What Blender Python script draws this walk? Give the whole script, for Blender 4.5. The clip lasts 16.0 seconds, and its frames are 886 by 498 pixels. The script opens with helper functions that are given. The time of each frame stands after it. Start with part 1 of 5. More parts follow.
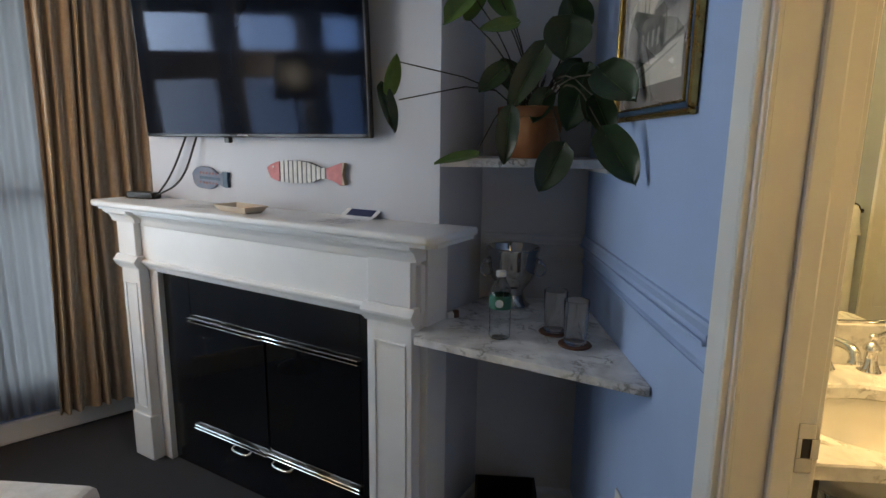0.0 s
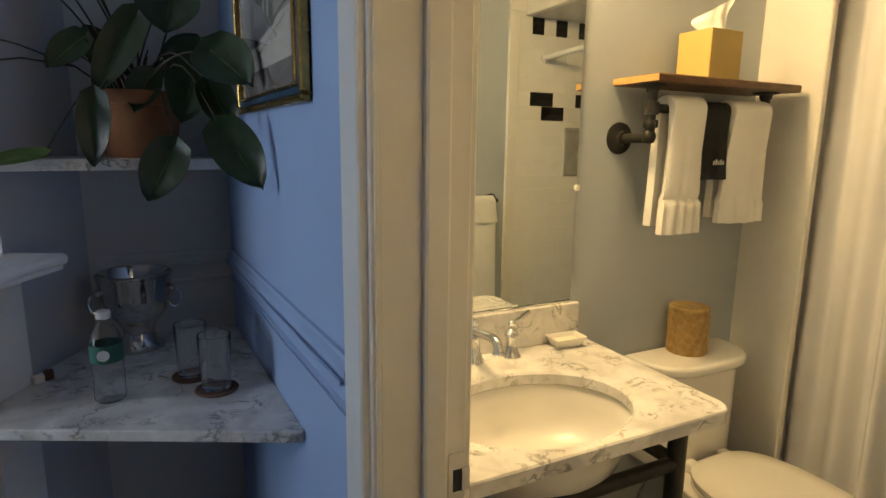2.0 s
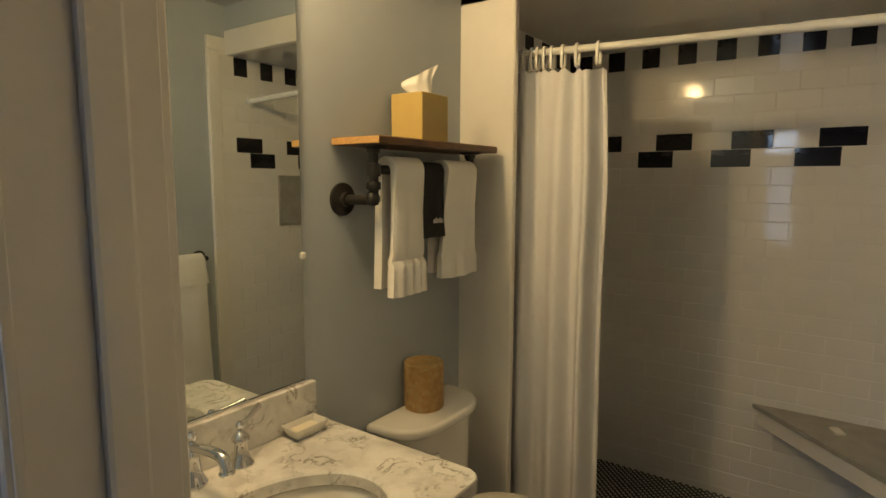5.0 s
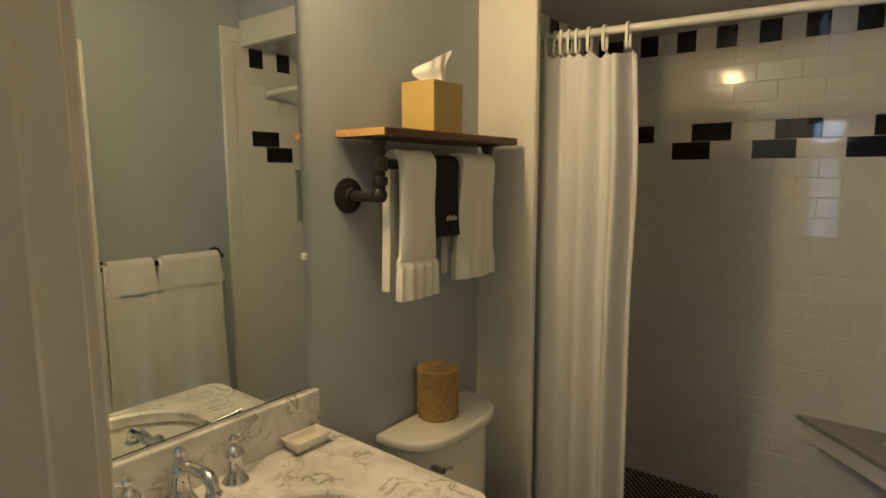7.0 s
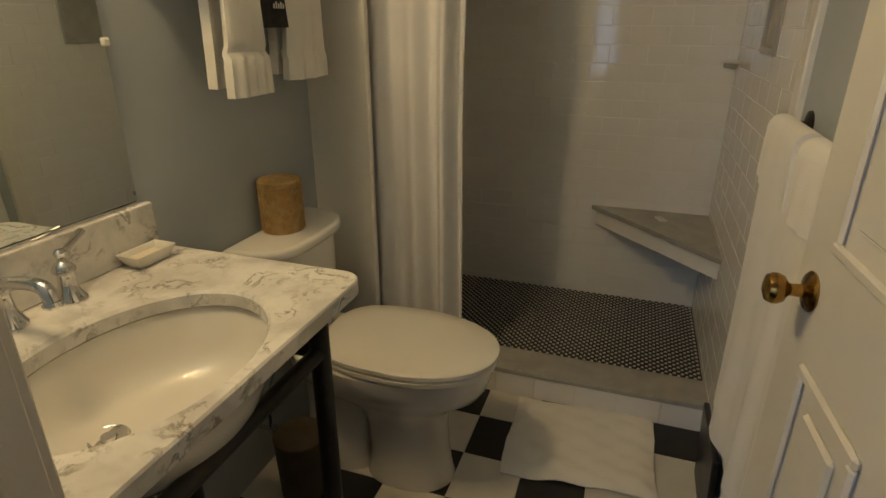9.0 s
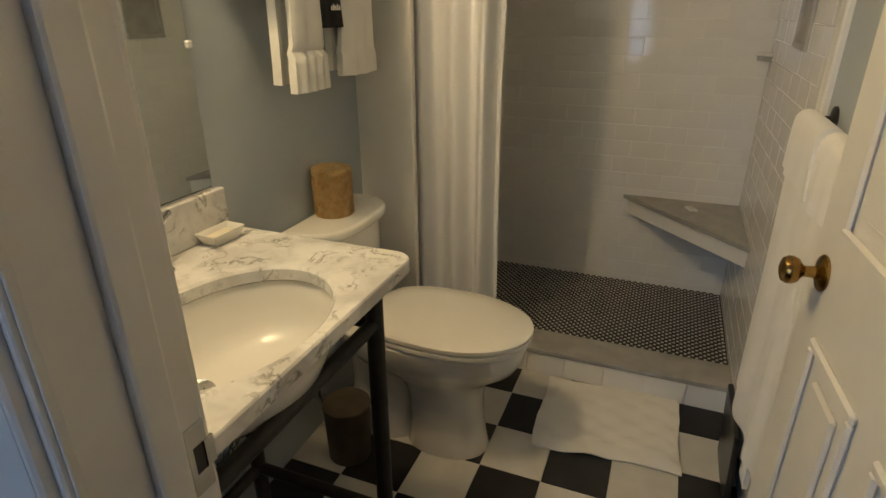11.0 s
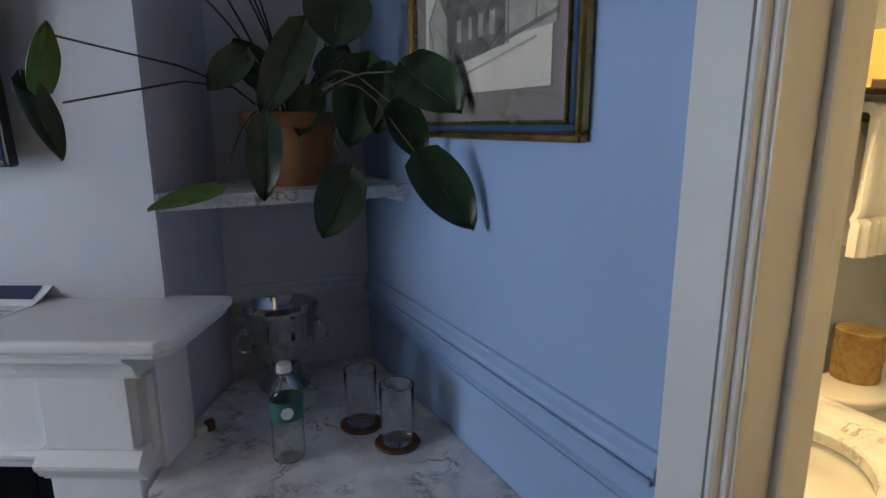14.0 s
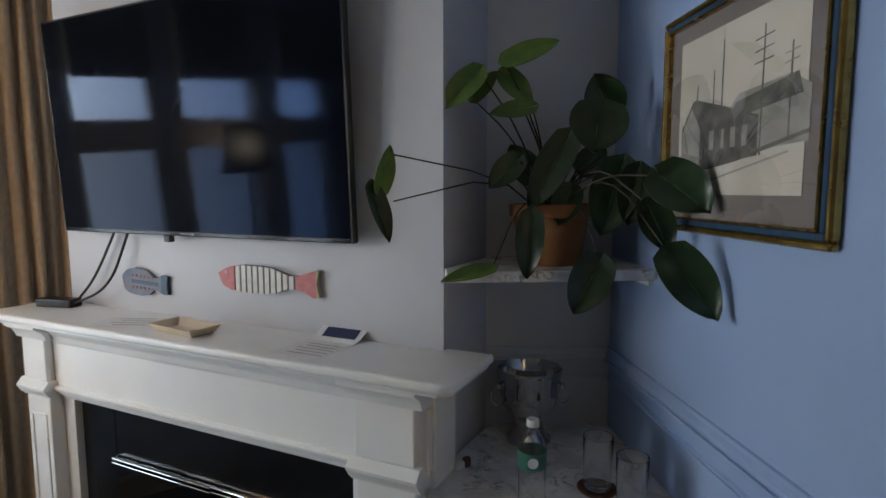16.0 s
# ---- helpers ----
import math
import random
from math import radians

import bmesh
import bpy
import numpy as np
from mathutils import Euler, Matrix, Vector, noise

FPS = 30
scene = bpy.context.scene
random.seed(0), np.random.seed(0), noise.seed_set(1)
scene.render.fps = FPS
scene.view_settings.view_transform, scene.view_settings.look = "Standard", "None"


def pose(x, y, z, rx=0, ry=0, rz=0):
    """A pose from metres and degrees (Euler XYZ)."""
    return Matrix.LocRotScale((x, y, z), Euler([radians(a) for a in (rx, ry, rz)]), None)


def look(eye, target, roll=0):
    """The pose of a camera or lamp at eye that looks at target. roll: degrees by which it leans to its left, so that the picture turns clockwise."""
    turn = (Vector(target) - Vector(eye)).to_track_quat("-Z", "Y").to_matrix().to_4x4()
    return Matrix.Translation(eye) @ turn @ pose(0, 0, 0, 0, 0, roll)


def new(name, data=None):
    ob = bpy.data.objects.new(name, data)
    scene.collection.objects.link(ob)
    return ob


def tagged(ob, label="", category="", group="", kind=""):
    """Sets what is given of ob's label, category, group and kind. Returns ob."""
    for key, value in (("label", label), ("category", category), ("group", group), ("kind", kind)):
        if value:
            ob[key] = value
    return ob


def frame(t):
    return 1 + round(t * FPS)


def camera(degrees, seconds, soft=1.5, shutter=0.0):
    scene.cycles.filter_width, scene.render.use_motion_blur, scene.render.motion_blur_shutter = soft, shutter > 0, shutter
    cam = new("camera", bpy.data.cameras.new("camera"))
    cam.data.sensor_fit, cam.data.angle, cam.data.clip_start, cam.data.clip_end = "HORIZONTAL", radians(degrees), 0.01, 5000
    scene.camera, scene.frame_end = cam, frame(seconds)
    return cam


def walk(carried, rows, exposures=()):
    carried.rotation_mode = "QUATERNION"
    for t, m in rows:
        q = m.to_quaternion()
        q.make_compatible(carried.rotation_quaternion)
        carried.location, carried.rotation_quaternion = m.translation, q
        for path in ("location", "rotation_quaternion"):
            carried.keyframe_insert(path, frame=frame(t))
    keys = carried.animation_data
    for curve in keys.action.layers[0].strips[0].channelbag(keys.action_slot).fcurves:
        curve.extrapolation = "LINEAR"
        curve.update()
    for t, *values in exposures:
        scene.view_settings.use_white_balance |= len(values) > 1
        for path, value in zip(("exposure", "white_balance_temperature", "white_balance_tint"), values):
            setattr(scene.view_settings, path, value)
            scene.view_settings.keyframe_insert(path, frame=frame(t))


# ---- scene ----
BULB, DAY, SKY_BAND, DAY_BAY, GLOW = 14.0, 9.8, 6.5, 2.0, 5.5
SOFT, SHUTTER = 1.5, 0.0
# seconds, stops, kelvin, tint
EXPOSURES = ((0.0, 0.82, 9300, 10), (1.0, 0.75, 8400, 10), (2.0, 0.6, 8100, 10), (3.0, 0.2, 8100, 10), (3.5, 0.05, 8000, 10), (4.2, -0.15, 7800, 10), (6.3, -0.4, 6800, 10), (7.5, -0.3, 6900, 10), (8.5, -0.42, 6900, 10), (9.2, -0.42, 6900, 10), (11.3, 0.1, 6500, 10),
             (12.5, 0.3, 6900, 10), (13.5, 0.5, 7400, 10), (14.5, 0.8, 8700, 10), (16.0, 0.65, 9600, 10))

cam = camera(76.4, 16.0, SOFT, SHUTTER)
# seconds, eye, target, roll
PATH = [
    (0, (0.269, 0.187, 1.465), (0.115, 2.146, 1.094), 0.7),
    (0.5, (0.283, 0.233, 1.468), (0.375, 2.19, 1.066), 0.6),
    (1, (0.328, 0.316, 1.462), (0.677, 2.242, 1.051), 0.9),
    (1.5, (0.405, 0.381, 1.459), (0.988, 2.252, 1.058), 1.2),
    (2, (0.452, 0.428, 1.460), (1.324, 2.191, 1.096), 0.7),
    (2.5, (0.476, 0.477, 1.465), (1.567, 2.119, 1.125), 0.7),
    (3, (0.475, 0.53, 1.479), (1.809, 1.991, 1.183), 0.6),
    (3.5, (0.459, 0.569, 1.495), (1.955, 1.868, 1.227), 0.5),
    (4, (0.458, 0.578, 1.511), (2.082, 1.72, 1.274), 0.2),
    (6.3, (0.66, 0.594, 1.547), (2.264, 1.762, 1.297), -0.0),
    (6.5, (0.654, 0.6, 1.541), (2.233, 1.801, 1.289), -0.0),
    (7, (0.661, 0.611, 1.54), (2.217, 1.839, 1.277), -0.1),
    (7.5, (0.666, 0.615, 1.537), (2.281, 1.751, 1.222), -0.1),
    (8, (0.663, 0.61, 1.492), (2.363, 1.572, 1.062), -0.3),
    (8.5, (0.637, 0.643, 1.432), (2.393, 1.41, 0.86), -0.1),
    (9, (0.593, 0.685, 1.381), (2.35, 1.28, 0.634), 0.1),
    (9.2, (0.575, 0.696, 1.366), (2.323, 1.234, 0.558), 0.1),
    (11.5, (0.456, 0.667, 1.442), (2.117, 1.489, 0.692), -0.5),
    (12, (0.445, 0.65, 1.472), (2.001, 1.719, 0.814), -0.5),
    (12.5, (0.431, 0.667, 1.498), (1.847, 1.949, 0.904), -0.5),
    (13, (0.376, 0.696, 1.511), (1.598, 2.19, 0.987), -0.3),
    (13.5, (0.273, 0.733, 1.526), (1.291, 2.387, 1.052), 0.0),
    (14, (0.17, 0.737, 1.55), (0.987, 2.512, 1.121), -0.2),
    (14.5, (0.122, 0.711, 1.562), (0.73, 2.584, 1.214), -0.4),
    (15, (0.071, 0.671, 1.598), (0.49, 2.605, 1.312), -0.5),
    (15.5, (0.079, 0.624, 1.611), (0.29, 2.599, 1.38), -0.3),
    (16, (0.094, 0.566, 1.615), (0.122, 2.555, 1.409), -0.1),
]
walk(cam, [(t, look(eye, target, roll)) for t, eye, target, roll in PATH], EXPOSURES)

# ---------------------------------------------------------------- light
world = bpy.data.worlds.new("world")
scene.world = world
world.use_nodes = True
sky = world.node_tree.nodes.new("ShaderNodeTexSky")
sky.sky_type, sky.sun_disc = "NISHITA", False
sky.sun_elevation, sky.sun_rotation = radians(8), radians(200)
world.node_tree.nodes["Background"].inputs["Strength"].default_value = 0.05
world.node_tree.links.new(sky.outputs[0], world.node_tree.nodes["Background"].inputs[0])


def lamp(name, kind, energy, colour, m, size=0.1, size_y=None):
    data = bpy.data.lights.new(name, kind)
    data.energy, data.color = energy, colour
    if kind == "AREA":
        data.shape, data.size, data.size_y = "RECTANGLE", size, size_y or size
    else:
        data.shadow_soft_size = size
    ob = new(name, data)
    ob.matrix_world = m
    return ob


WARM, DUSK, DEEP_DUSK = (1.0, 0.72, 0.36), (0.54, 0.74, 1.0), (0.44, 0.66, 1.0)
# two bulbs over the bathroom mirror
for bx in (1.10, 1.26):
    lamp("vanity_bulb", "POINT", BULB, WARM, pose(bx, 1.60, 2.25), 0.045)
# daylight of dusk outside the bedroom windows: brighter sky above, dim ground below
for wy, w in ((2.23, 0.36), (1.71, 0.41), (1.22, 0.32)):
    lamp("window_sky", "AREA", SKY_BAND * w, DEEP_DUSK, look((-2.27, wy, 2.01), (0.0, wy, 2.0)), w, 0.22)
    lamp("window_ground", "AREA", DAY * w, DEEP_DUSK, look((-2.27, wy, 1.25), (0.0, wy, 1.25)), w, 0.98)
lamp("window_daylight", "AREA", DAY_BAY, DUSK, pose(-1.35, 3.283, 0, 0, 0, 227.1) @ pose(0.84, -0.16, 1.2, 90), 0.42, 1.9)
# standing lamp of the bedroom, between the windows
lamp("floor_lamp_bulb", "POINT", GLOW, (1.0, 0.68, 0.38), pose(-1.90, 1.66, 1.74), 0.07)

# ---------------------------------------------------------------- materials


def material(name, base=(0.8, 0.8, 0.8), rough=0.5, metal=0.0, second=None, scale=8.0, detail=4.0, bump=0.0, bump_scale=60.0,
             mix=(0.35, 0.65), coat=0.0, rand=0.0, stretch=None, sheen=0.0, wear=0.0):
    """Principled surface with colour that drifts between two tones, fine relief and varied gloss."""
    mat = bpy.data.materials.new(name)
    mat.use_nodes = True
    nodes, links = mat.node_tree.nodes, mat.node_tree.links
    p = nodes["Principled BSDF"]
    p.inputs["Roughness"].default_value, p.inputs["Metallic"].default_value = rough, metal
    p.inputs["Coat Weight"].default_value, p.inputs["Sheen Weight"].default_value = coat, sheen
    where = nodes.new("ShaderNodeTexCoord").outputs["Object"]
    if stretch:
        m = nodes.new("ShaderNodeMapping")
        m.inputs["Scale"].default_value = stretch
        links.new(where, m.inputs["Vector"])
        where = m.outputs[0]
    n = nodes.new("ShaderNodeTexNoise")
    n.inputs["Scale"].default_value, n.inputs["Detail"].default_value = scale, detail
    links.new(where, n.inputs["Vector"])
    ramp = nodes.new("ShaderNodeValToRGB")
    ramp.color_ramp.elements[0].position, ramp.color_ramp.elements[1].position = mix
    second = second or tuple(c * 0.9 for c in base)
    ramp.color_ramp.elements[0].color, ramp.color_ramp.elements[1].color = (*base, 1), (*second, 1)
    links.new(n.outputs["Fac"], ramp.inputs["Fac"])
    colour = ramp.outputs[0]
    if rand:
        info, hsv = nodes.new("ShaderNodeObjectInfo"), nodes.new("ShaderNodeHueSaturation")
        span = nodes.new("ShaderNodeMapRange")
        span.inputs["To Min"].default_value, span.inputs["To Max"].default_value = 1 - rand, 1 + rand
        links.new(info.outputs["Random"], span.inputs["Value"])
        links.new(span.outputs[0], hsv.inputs["Value"])
        links.new(colour, hsv.inputs["Color"])
        colour = hsv.outputs[0]
    links.new(colour, p.inputs["Base Color"])
    fine = nodes.new("ShaderNodeTexNoise")
    fine.inputs["Scale"].default_value, fine.inputs["Detail"].default_value = bump_scale, 3.0
    links.new(where, fine.inputs["Vector"])
    if bump:
        b = nodes.new("ShaderNodeBump")
        b.inputs["Strength"].default_value, b.inputs["Distance"].default_value = bump, 0.004
        links.new(fine.outputs["Fac"], b.inputs["Height"])
        links.new(b.outputs[0], p.inputs["Normal"])
    span = nodes.new("ShaderNodeMapRange")
    span.inputs["To Min"].default_value, span.inputs["To Max"].default_value = max(rough - 0.06, 0.7 * rough), min(rough + 0.08, 1.4 * rough, 1)
    links.new(n.outputs["Fac"], span.inputs["Value"])
    links.new(span.outputs[0], p.inputs["Roughness"])
    return mat


def marble(name):
    """Pale quartz with soft grey patches and thin darker veins."""
    mat = bpy.data.materials.new(name)
    mat.use_nodes = True
    nodes, links = mat.node_tree.nodes, mat.node_tree.links
    p = nodes["Principled BSDF"]
    p.inputs["Roughness"].default_value = 0.22
    where = nodes.new("ShaderNodeTexCoord").outputs["Object"]
    warp = nodes.new("ShaderNodeTexNoise")
    warp.inputs["Scale"].default_value, warp.inputs["Detail"].default_value = 7.0, 5.0
    links.new(where, warp.inputs["Vector"])
    add = nodes.new("ShaderNodeMixRGB")
    add.blend_type, add.inputs["Fac"].default_value = "ADD", 0.22
    links.new(where, add.inputs["Color1"])
    links.new(warp.outputs["Color"], add.inputs["Color2"])
    cloud = nodes.new("ShaderNodeTexNoise")
    cloud.inputs["Scale"].default_value, cloud.inputs["Detail"].default_value = 9.0, 8.0
    links.new(add.outputs[0], cloud.inputs["Vector"])
    base = nodes.new("ShaderNodeValToRGB")
    base.color_ramp.elements[0].position, base.color_ramp.elements[1].position = 0.38, 0.62
    base.color_ramp.elements[0].color, base.color_ramp.elements[1].color = (0.58, 0.57, 0.56, 1), (0.81, 0.80, 0.78, 1)
    links.new(cloud.outputs["Fac"], base.inputs["Fac"])
    vein = nodes.new("ShaderNodeTexNoise")
    vein.inputs["Scale"].default_value, vein.inputs["Detail"].default_value, vein.inputs["Roughness"].default_value = 11.0, 7.0, 0.62
    links.new(add.outputs[0], vein.inputs["Vector"])
    thin = nodes.new("ShaderNodeValToRGB")
    thin.color_ramp.elements[0].position, thin.color_ramp.elements[1].position = 0.462, 0.538
    thin.color_ramp.elements[0].color, thin.color_ramp.elements[1].color = (0, 0, 0, 1), (0, 0, 0, 1)
    thin.color_ramp.elements.new(0.5).color = (1, 1, 1, 1)
    links.new(vein.outputs["Fac"], thin.inputs["Fac"])
    patch = nodes.new("ShaderNodeTexNoise")
    patch.inputs["Scale"].default_value, patch.inputs["Detail"].default_value = 15.0, 3.0
    links.new(where, patch.inputs["Vector"])
    gate = nodes.new("ShaderNodeValToRGB")
    gate.color_ramp.elements[0].position, gate.color_ramp.elements[1].position = 0.45, 0.64
    links.new(patch.outputs["Fac"], gate.inputs["Fac"])
    mul = nodes.new("ShaderNodeMath")
    mul.operation = "MULTIPLY"
    links.new(thin.outputs[0], mul.inputs[0])
    links.new(gate.outputs[0], mul.inputs[1])
    both = nodes.new("ShaderNodeMixRGB")
    links.new(mul.outputs[0], both.inputs["Fac"])
    links.new(base.outputs[0], both.inputs["Color1"])
    both.inputs["Color2"].default_value = (0.24, 0.225, 0.205, 1)
    links.new(both.outputs[0], p.inputs["Base Color"])
    return mat


def glass(name, colour=(1, 1, 1), rough=0.0, ior=1.45):
    mat = bpy.data.materials.new(name)
    mat.use_nodes = True
    p = mat.node_tree.nodes["Principled BSDF"]
    p.inputs["Base Color"].default_value = (*colour, 1)
    p.inputs["Transmission Weight"].default_value, p.inputs["Roughness"].default_value, p.inputs["IOR"].default_value = 1.0, rough, ior
    return mat


def glowing(name, colour, strength):
    mat = bpy.data.materials.new(name)
    mat.use_nodes = True
    p = mat.node_tree.nodes["Principled BSDF"]
    p.inputs["Base Color"].default_value = (*colour, 1)
    p.inputs["Emission Color"].default_value, p.inputs["Emission Strength"].default_value = (*colour, 1), strength
    return mat


BLUE_PAINT = material("blue_wall_paint", (0.32, 0.45, 0.68), 0.55, second=(0.30, 0.425, 0.65), scale=3, bump=0.08, bump_scale=220)
PALE_PAINT = material("pale_niche_paint", (0.66, 0.645, 0.63), 0.55, second=(0.625, 0.61, 0.595), scale=3, bump=0.08, bump_scale=220)
# chimney's copy of the pale paint, with blue window light mixed into its colour
CHIMNEY_DAYLIT = material("daylit_chimney_paint", (0.54, 0.55, 0.59), 0.55, second=(0.51, 0.52, 0.56), scale=3, bump=0.08, bump_scale=220)
BATH_PAINT = material("grey_blue_bath_paint", (0.42, 0.46, 0.50), 0.45, second=(0.39, 0.43, 0.47), scale=3, bump=0.08, bump_scale=220)
CEILING_PAINT = material("ceiling_paint", (0.72, 0.72, 0.72), 0.8, second=(0.68, 0.68, 0.68), scale=4, bump=0.1, bump_scale=150)
TRIM_PAINT = material("white_trim_paint", (0.76, 0.74, 0.70), 0.35, second=(0.71, 0.69, 0.65), scale=5, bump=0.05, bump_scale=90)
MANTEL_PAINT = material("mantel_white_paint", (0.84, 0.84, 0.845), 0.32, second=(0.80, 0.80, 0.805), scale=5, bump=0.05, bump_scale=90)
DOOR_PAINT = material("door_paint", (0.74, 0.72, 0.67), 0.3, second=(0.69, 0.67, 0.62), scale=5, bump=0.05, bump_scale=90)
CARPET = material("dark_carpet", (0.022, 0.024, 0.030), 0.95, second=(0.040, 0.042, 0.050), scale=160, bump=0.8, bump_scale=400)
MARBLE = marble("veined_quartz")
WHITE_TILE = material("white_glazed_tile", (0.80, 0.785, 0.76), 0.05, second=(0.78, 0.765, 0.74), scale=5, coat=0.1, rand=0.02, bump=0.008, bump_scale=14)
BLACK_TILE = material("black_glazed_tile", (0.012, 0.012, 0.014), 0.05, second=(0.02, 0.02, 0.022), scale=5, coat=0.1, bump=0.008, bump_scale=14)
GROUT = material("pale_grout", (0.80, 0.785, 0.76), 0.8, second=(0.75, 0.735, 0.71), scale=20, bump=0.2)
FLOOR_WHITE = material("white_floor_tile", (0.66, 0.64, 0.60), 0.3, second=(0.60, 0.58, 0.54), scale=9, rand=0.05)
FLOOR_BLACK = material("black_floor_tile", (0.012, 0.012, 0.013), 0.3, second=(0.022, 0.022, 0.023), scale=9, rand=0.1)
STONE_SILL = material("grey_stone_sill", (0.40, 0.39, 0.37), 0.35, second=(0.33, 0.32, 0.30), scale=14, bump=0.05)
PORCELAIN = material("white_porcelain", (0.80, 0.78, 0.74), 0.08, second=(0.78, 0.76, 0.72), scale=3, coat=0.5)
SEAT_PLASTIC = material("white_seat_plastic", (0.78, 0.76, 0.71), 0.18, second=(0.76, 0.74, 0.69), scale=3)
CHROME = material("polished_chrome", (0.75, 0.75, 0.76), 0.06, 1.0, second=(0.70, 0.70, 0.71), scale=6)
IRON = material("black_iron_pipe", (0.016, 0.015, 0.015), 0.42, 0.3, second=(0.03, 0.028, 0.026), scale=30, bump=0.15, bump_scale=160)
BRASS = material("aged_brass", (0.46, 0.28, 0.08), 0.22, 1.0, second=(0.22, 0.12, 0.035), scale=22)
MIRROR = material("mirror_silver", (0.74, 0.78, 0.75), 0.01, 1.0, second=(0.74, 0.78, 0.75), scale=2)
SHELF_WOOD = material("stained_shelf_wood", (0.16, 0.075, 0.03), 0.4, second=(0.09, 0.042, 0.018), scale=12, stretch=(1.5, 14, 14), bump=0.1)
RAW_WOOD = material("raw_edge_wood", (0.56, 0.33, 0.13), 0.5, second=(0.42, 0.23, 0.085), scale=14, stretch=(2, 14, 30), bump=0.1)
GOLD_CARD = material("gold_card", (0.48, 0.345, 0.12), 0.5, second=(0.44, 0.315, 0.105), scale=8, bump=0.05)
TISSUE = material("white_tissue", (0.82, 0.81, 0.78), 0.9, second=(0.78, 0.77, 0.74), scale=20, bump=0.1)
TERRY = material("white_terry", (0.82, 0.80, 0.76), 0.95, second=(0.78, 0.76, 0.72), scale=9, bump=0.35, bump_scale=240, sheen=0.2)
BLACK_TERRY = material("black_terry", (0.010, 0.010, 0.011), 0.95, second=(0.02, 0.02, 0.02), scale=60, bump=0.9, bump_scale=380)
CURTAIN_WHITE = material("white_shower_cloth", (0.80, 0.80, 0.82), 0.7, second=(0.77, 0.77, 0.79), scale=6, bump=0.06, bump_scale=240)
CURTAIN_TAN = material("tan_curtain_cloth", (0.44, 0.345, 0.26), 0.85, second=(0.39, 0.305, 0.23), scale=40, bump=0.4, bump_scale=300)
WHITE_PLASTIC = material("white_plastic", (0.78, 0.77, 0.74), 0.3, scale=4)
BLACK_PLASTIC = material("black_plastic", (0.012, 0.012, 0.013), 0.3, second=(0.018, 0.018, 0.02), scale=8)
SCREEN = material("dark_screen", (0.004, 0.005, 0.007), 0.07, second=(0.005, 0.006, 0.008), scale=3)
BLACK_METAL = material("matte_black_metal", (0.006, 0.007, 0.009), 0.16, second=(0.009, 0.010, 0.012), scale=12, bump=0.02)
DARK_GLASS = material("smoked_glass", (0.004, 0.005, 0.006), 0.04, second=(0.006, 0.007, 0.008), scale=3)
WICKER = material("woven_reed", (0.46, 0.33, 0.15), 0.6, second=(0.38, 0.22, 0.065), scale=60, bump=0.4, bump_scale=140)
TERRACOTTA = material("terracotta", (0.36, 0.15, 0.06), 0.8, second=(0.27, 0.105, 0.04), scale=12, bump=0.2)
SOIL = material("potting_soil", (0.02, 0.014, 0.01), 1.0, second=(0.035, 0.025, 0.018), scale=60, bump=0.9)
LEAF = material("deep_green_leaf", (0.020, 0.058, 0.018), 0.34, second=(0.010, 0.034, 0.011), scale=26, rand=0.25, bump=0.12, bump_scale=90)
YOUNG_LEAF = material("young_green_leaf", (0.10, 0.19, 0.035), 0.35, second=(0.065, 0.14, 0.03), scale=26, rand=0.2, bump=0.1, bump_scale=90)
STEM = material("brown_stem", (0.050, 0.042, 0.022), 0.5, second=(0.03, 0.02, 0.012), scale=30)
GILT = material("gilt_frame", (0.58, 0.37, 0.11), 0.25, 0.9, second=(0.34, 0.19, 0.06), scale=30)
FRAME_BLUE = material("blue_frame_band", (0.022, 0.075, 0.14), 0.35, second=(0.016, 0.055, 0.10), scale=20)
MOUNT = material("taupe_mount_card", (0.16, 0.135, 0.125), 0.85, second=(0.145, 0.122, 0.113), scale=10)
PHOTO = material("sepia_print", (0.50, 0.455, 0.39), 0.7, second=(0.41, 0.37, 0.32), scale=5, detail=6)
INK = material("print_dark", (0.05, 0.046, 0.042), 0.7, second=(0.12, 0.11, 0.10), scale=30)
INK_MID = material("print_mid", (0.20, 0.185, 0.165), 0.7, second=(0.28, 0.26, 0.235), scale=30)
SILVER = material("silver_plate", (0.66, 0.65, 0.63), 0.08, 1.0, second=(0.52, 0.51, 0.49), scale=12)
SCREEN.node_tree.nodes["Principled BSDF"].inputs["Specular IOR Level"].default_value = 0.15
SCREEN.node_tree.nodes["Principled BSDF"].inputs["Specular Tint"].default_value = (0.10, 0.36, 1.0, 1)
GLASS = glass("clear_glass")
BOTTLE = glass("clear_bottle_plastic", (0.97, 0.99, 1.0), 0.03, 1.33)
LABEL = material("green_label", (0.02, 0.16, 0.11), 0.4, second=(0.015, 0.12, 0.085), scale=30)
PAPER = material("white_paper", (0.80, 0.81, 0.83), 0.8, second=(0.77, 0.78, 0.80), scale=10)
NAVY = material("navy_print", (0.03, 0.045, 0.12), 0.7, scale=10)
BIN_BROWN = material("dull_brown_plastic", (0.085, 0.065, 0.042), 0.5, second=(0.06, 0.045, 0.03), scale=14, bump=0.1)
CORK = material("brown_coaster", (0.14, 0.055, 0.03), 0.5, second=(0.09, 0.035, 0.02), scale=30)
PINK = material("pink_paint", (0.62, 0.17, 0.17), 0.5, second=(0.52, 0.13, 0.13), scale=40, bump=0.15)
FISH_WHITE = material("chalky_white_paint", (0.72, 0.70, 0.66), 0.6, second=(0.60, 0.58, 0.54), scale=40, bump=0.15)
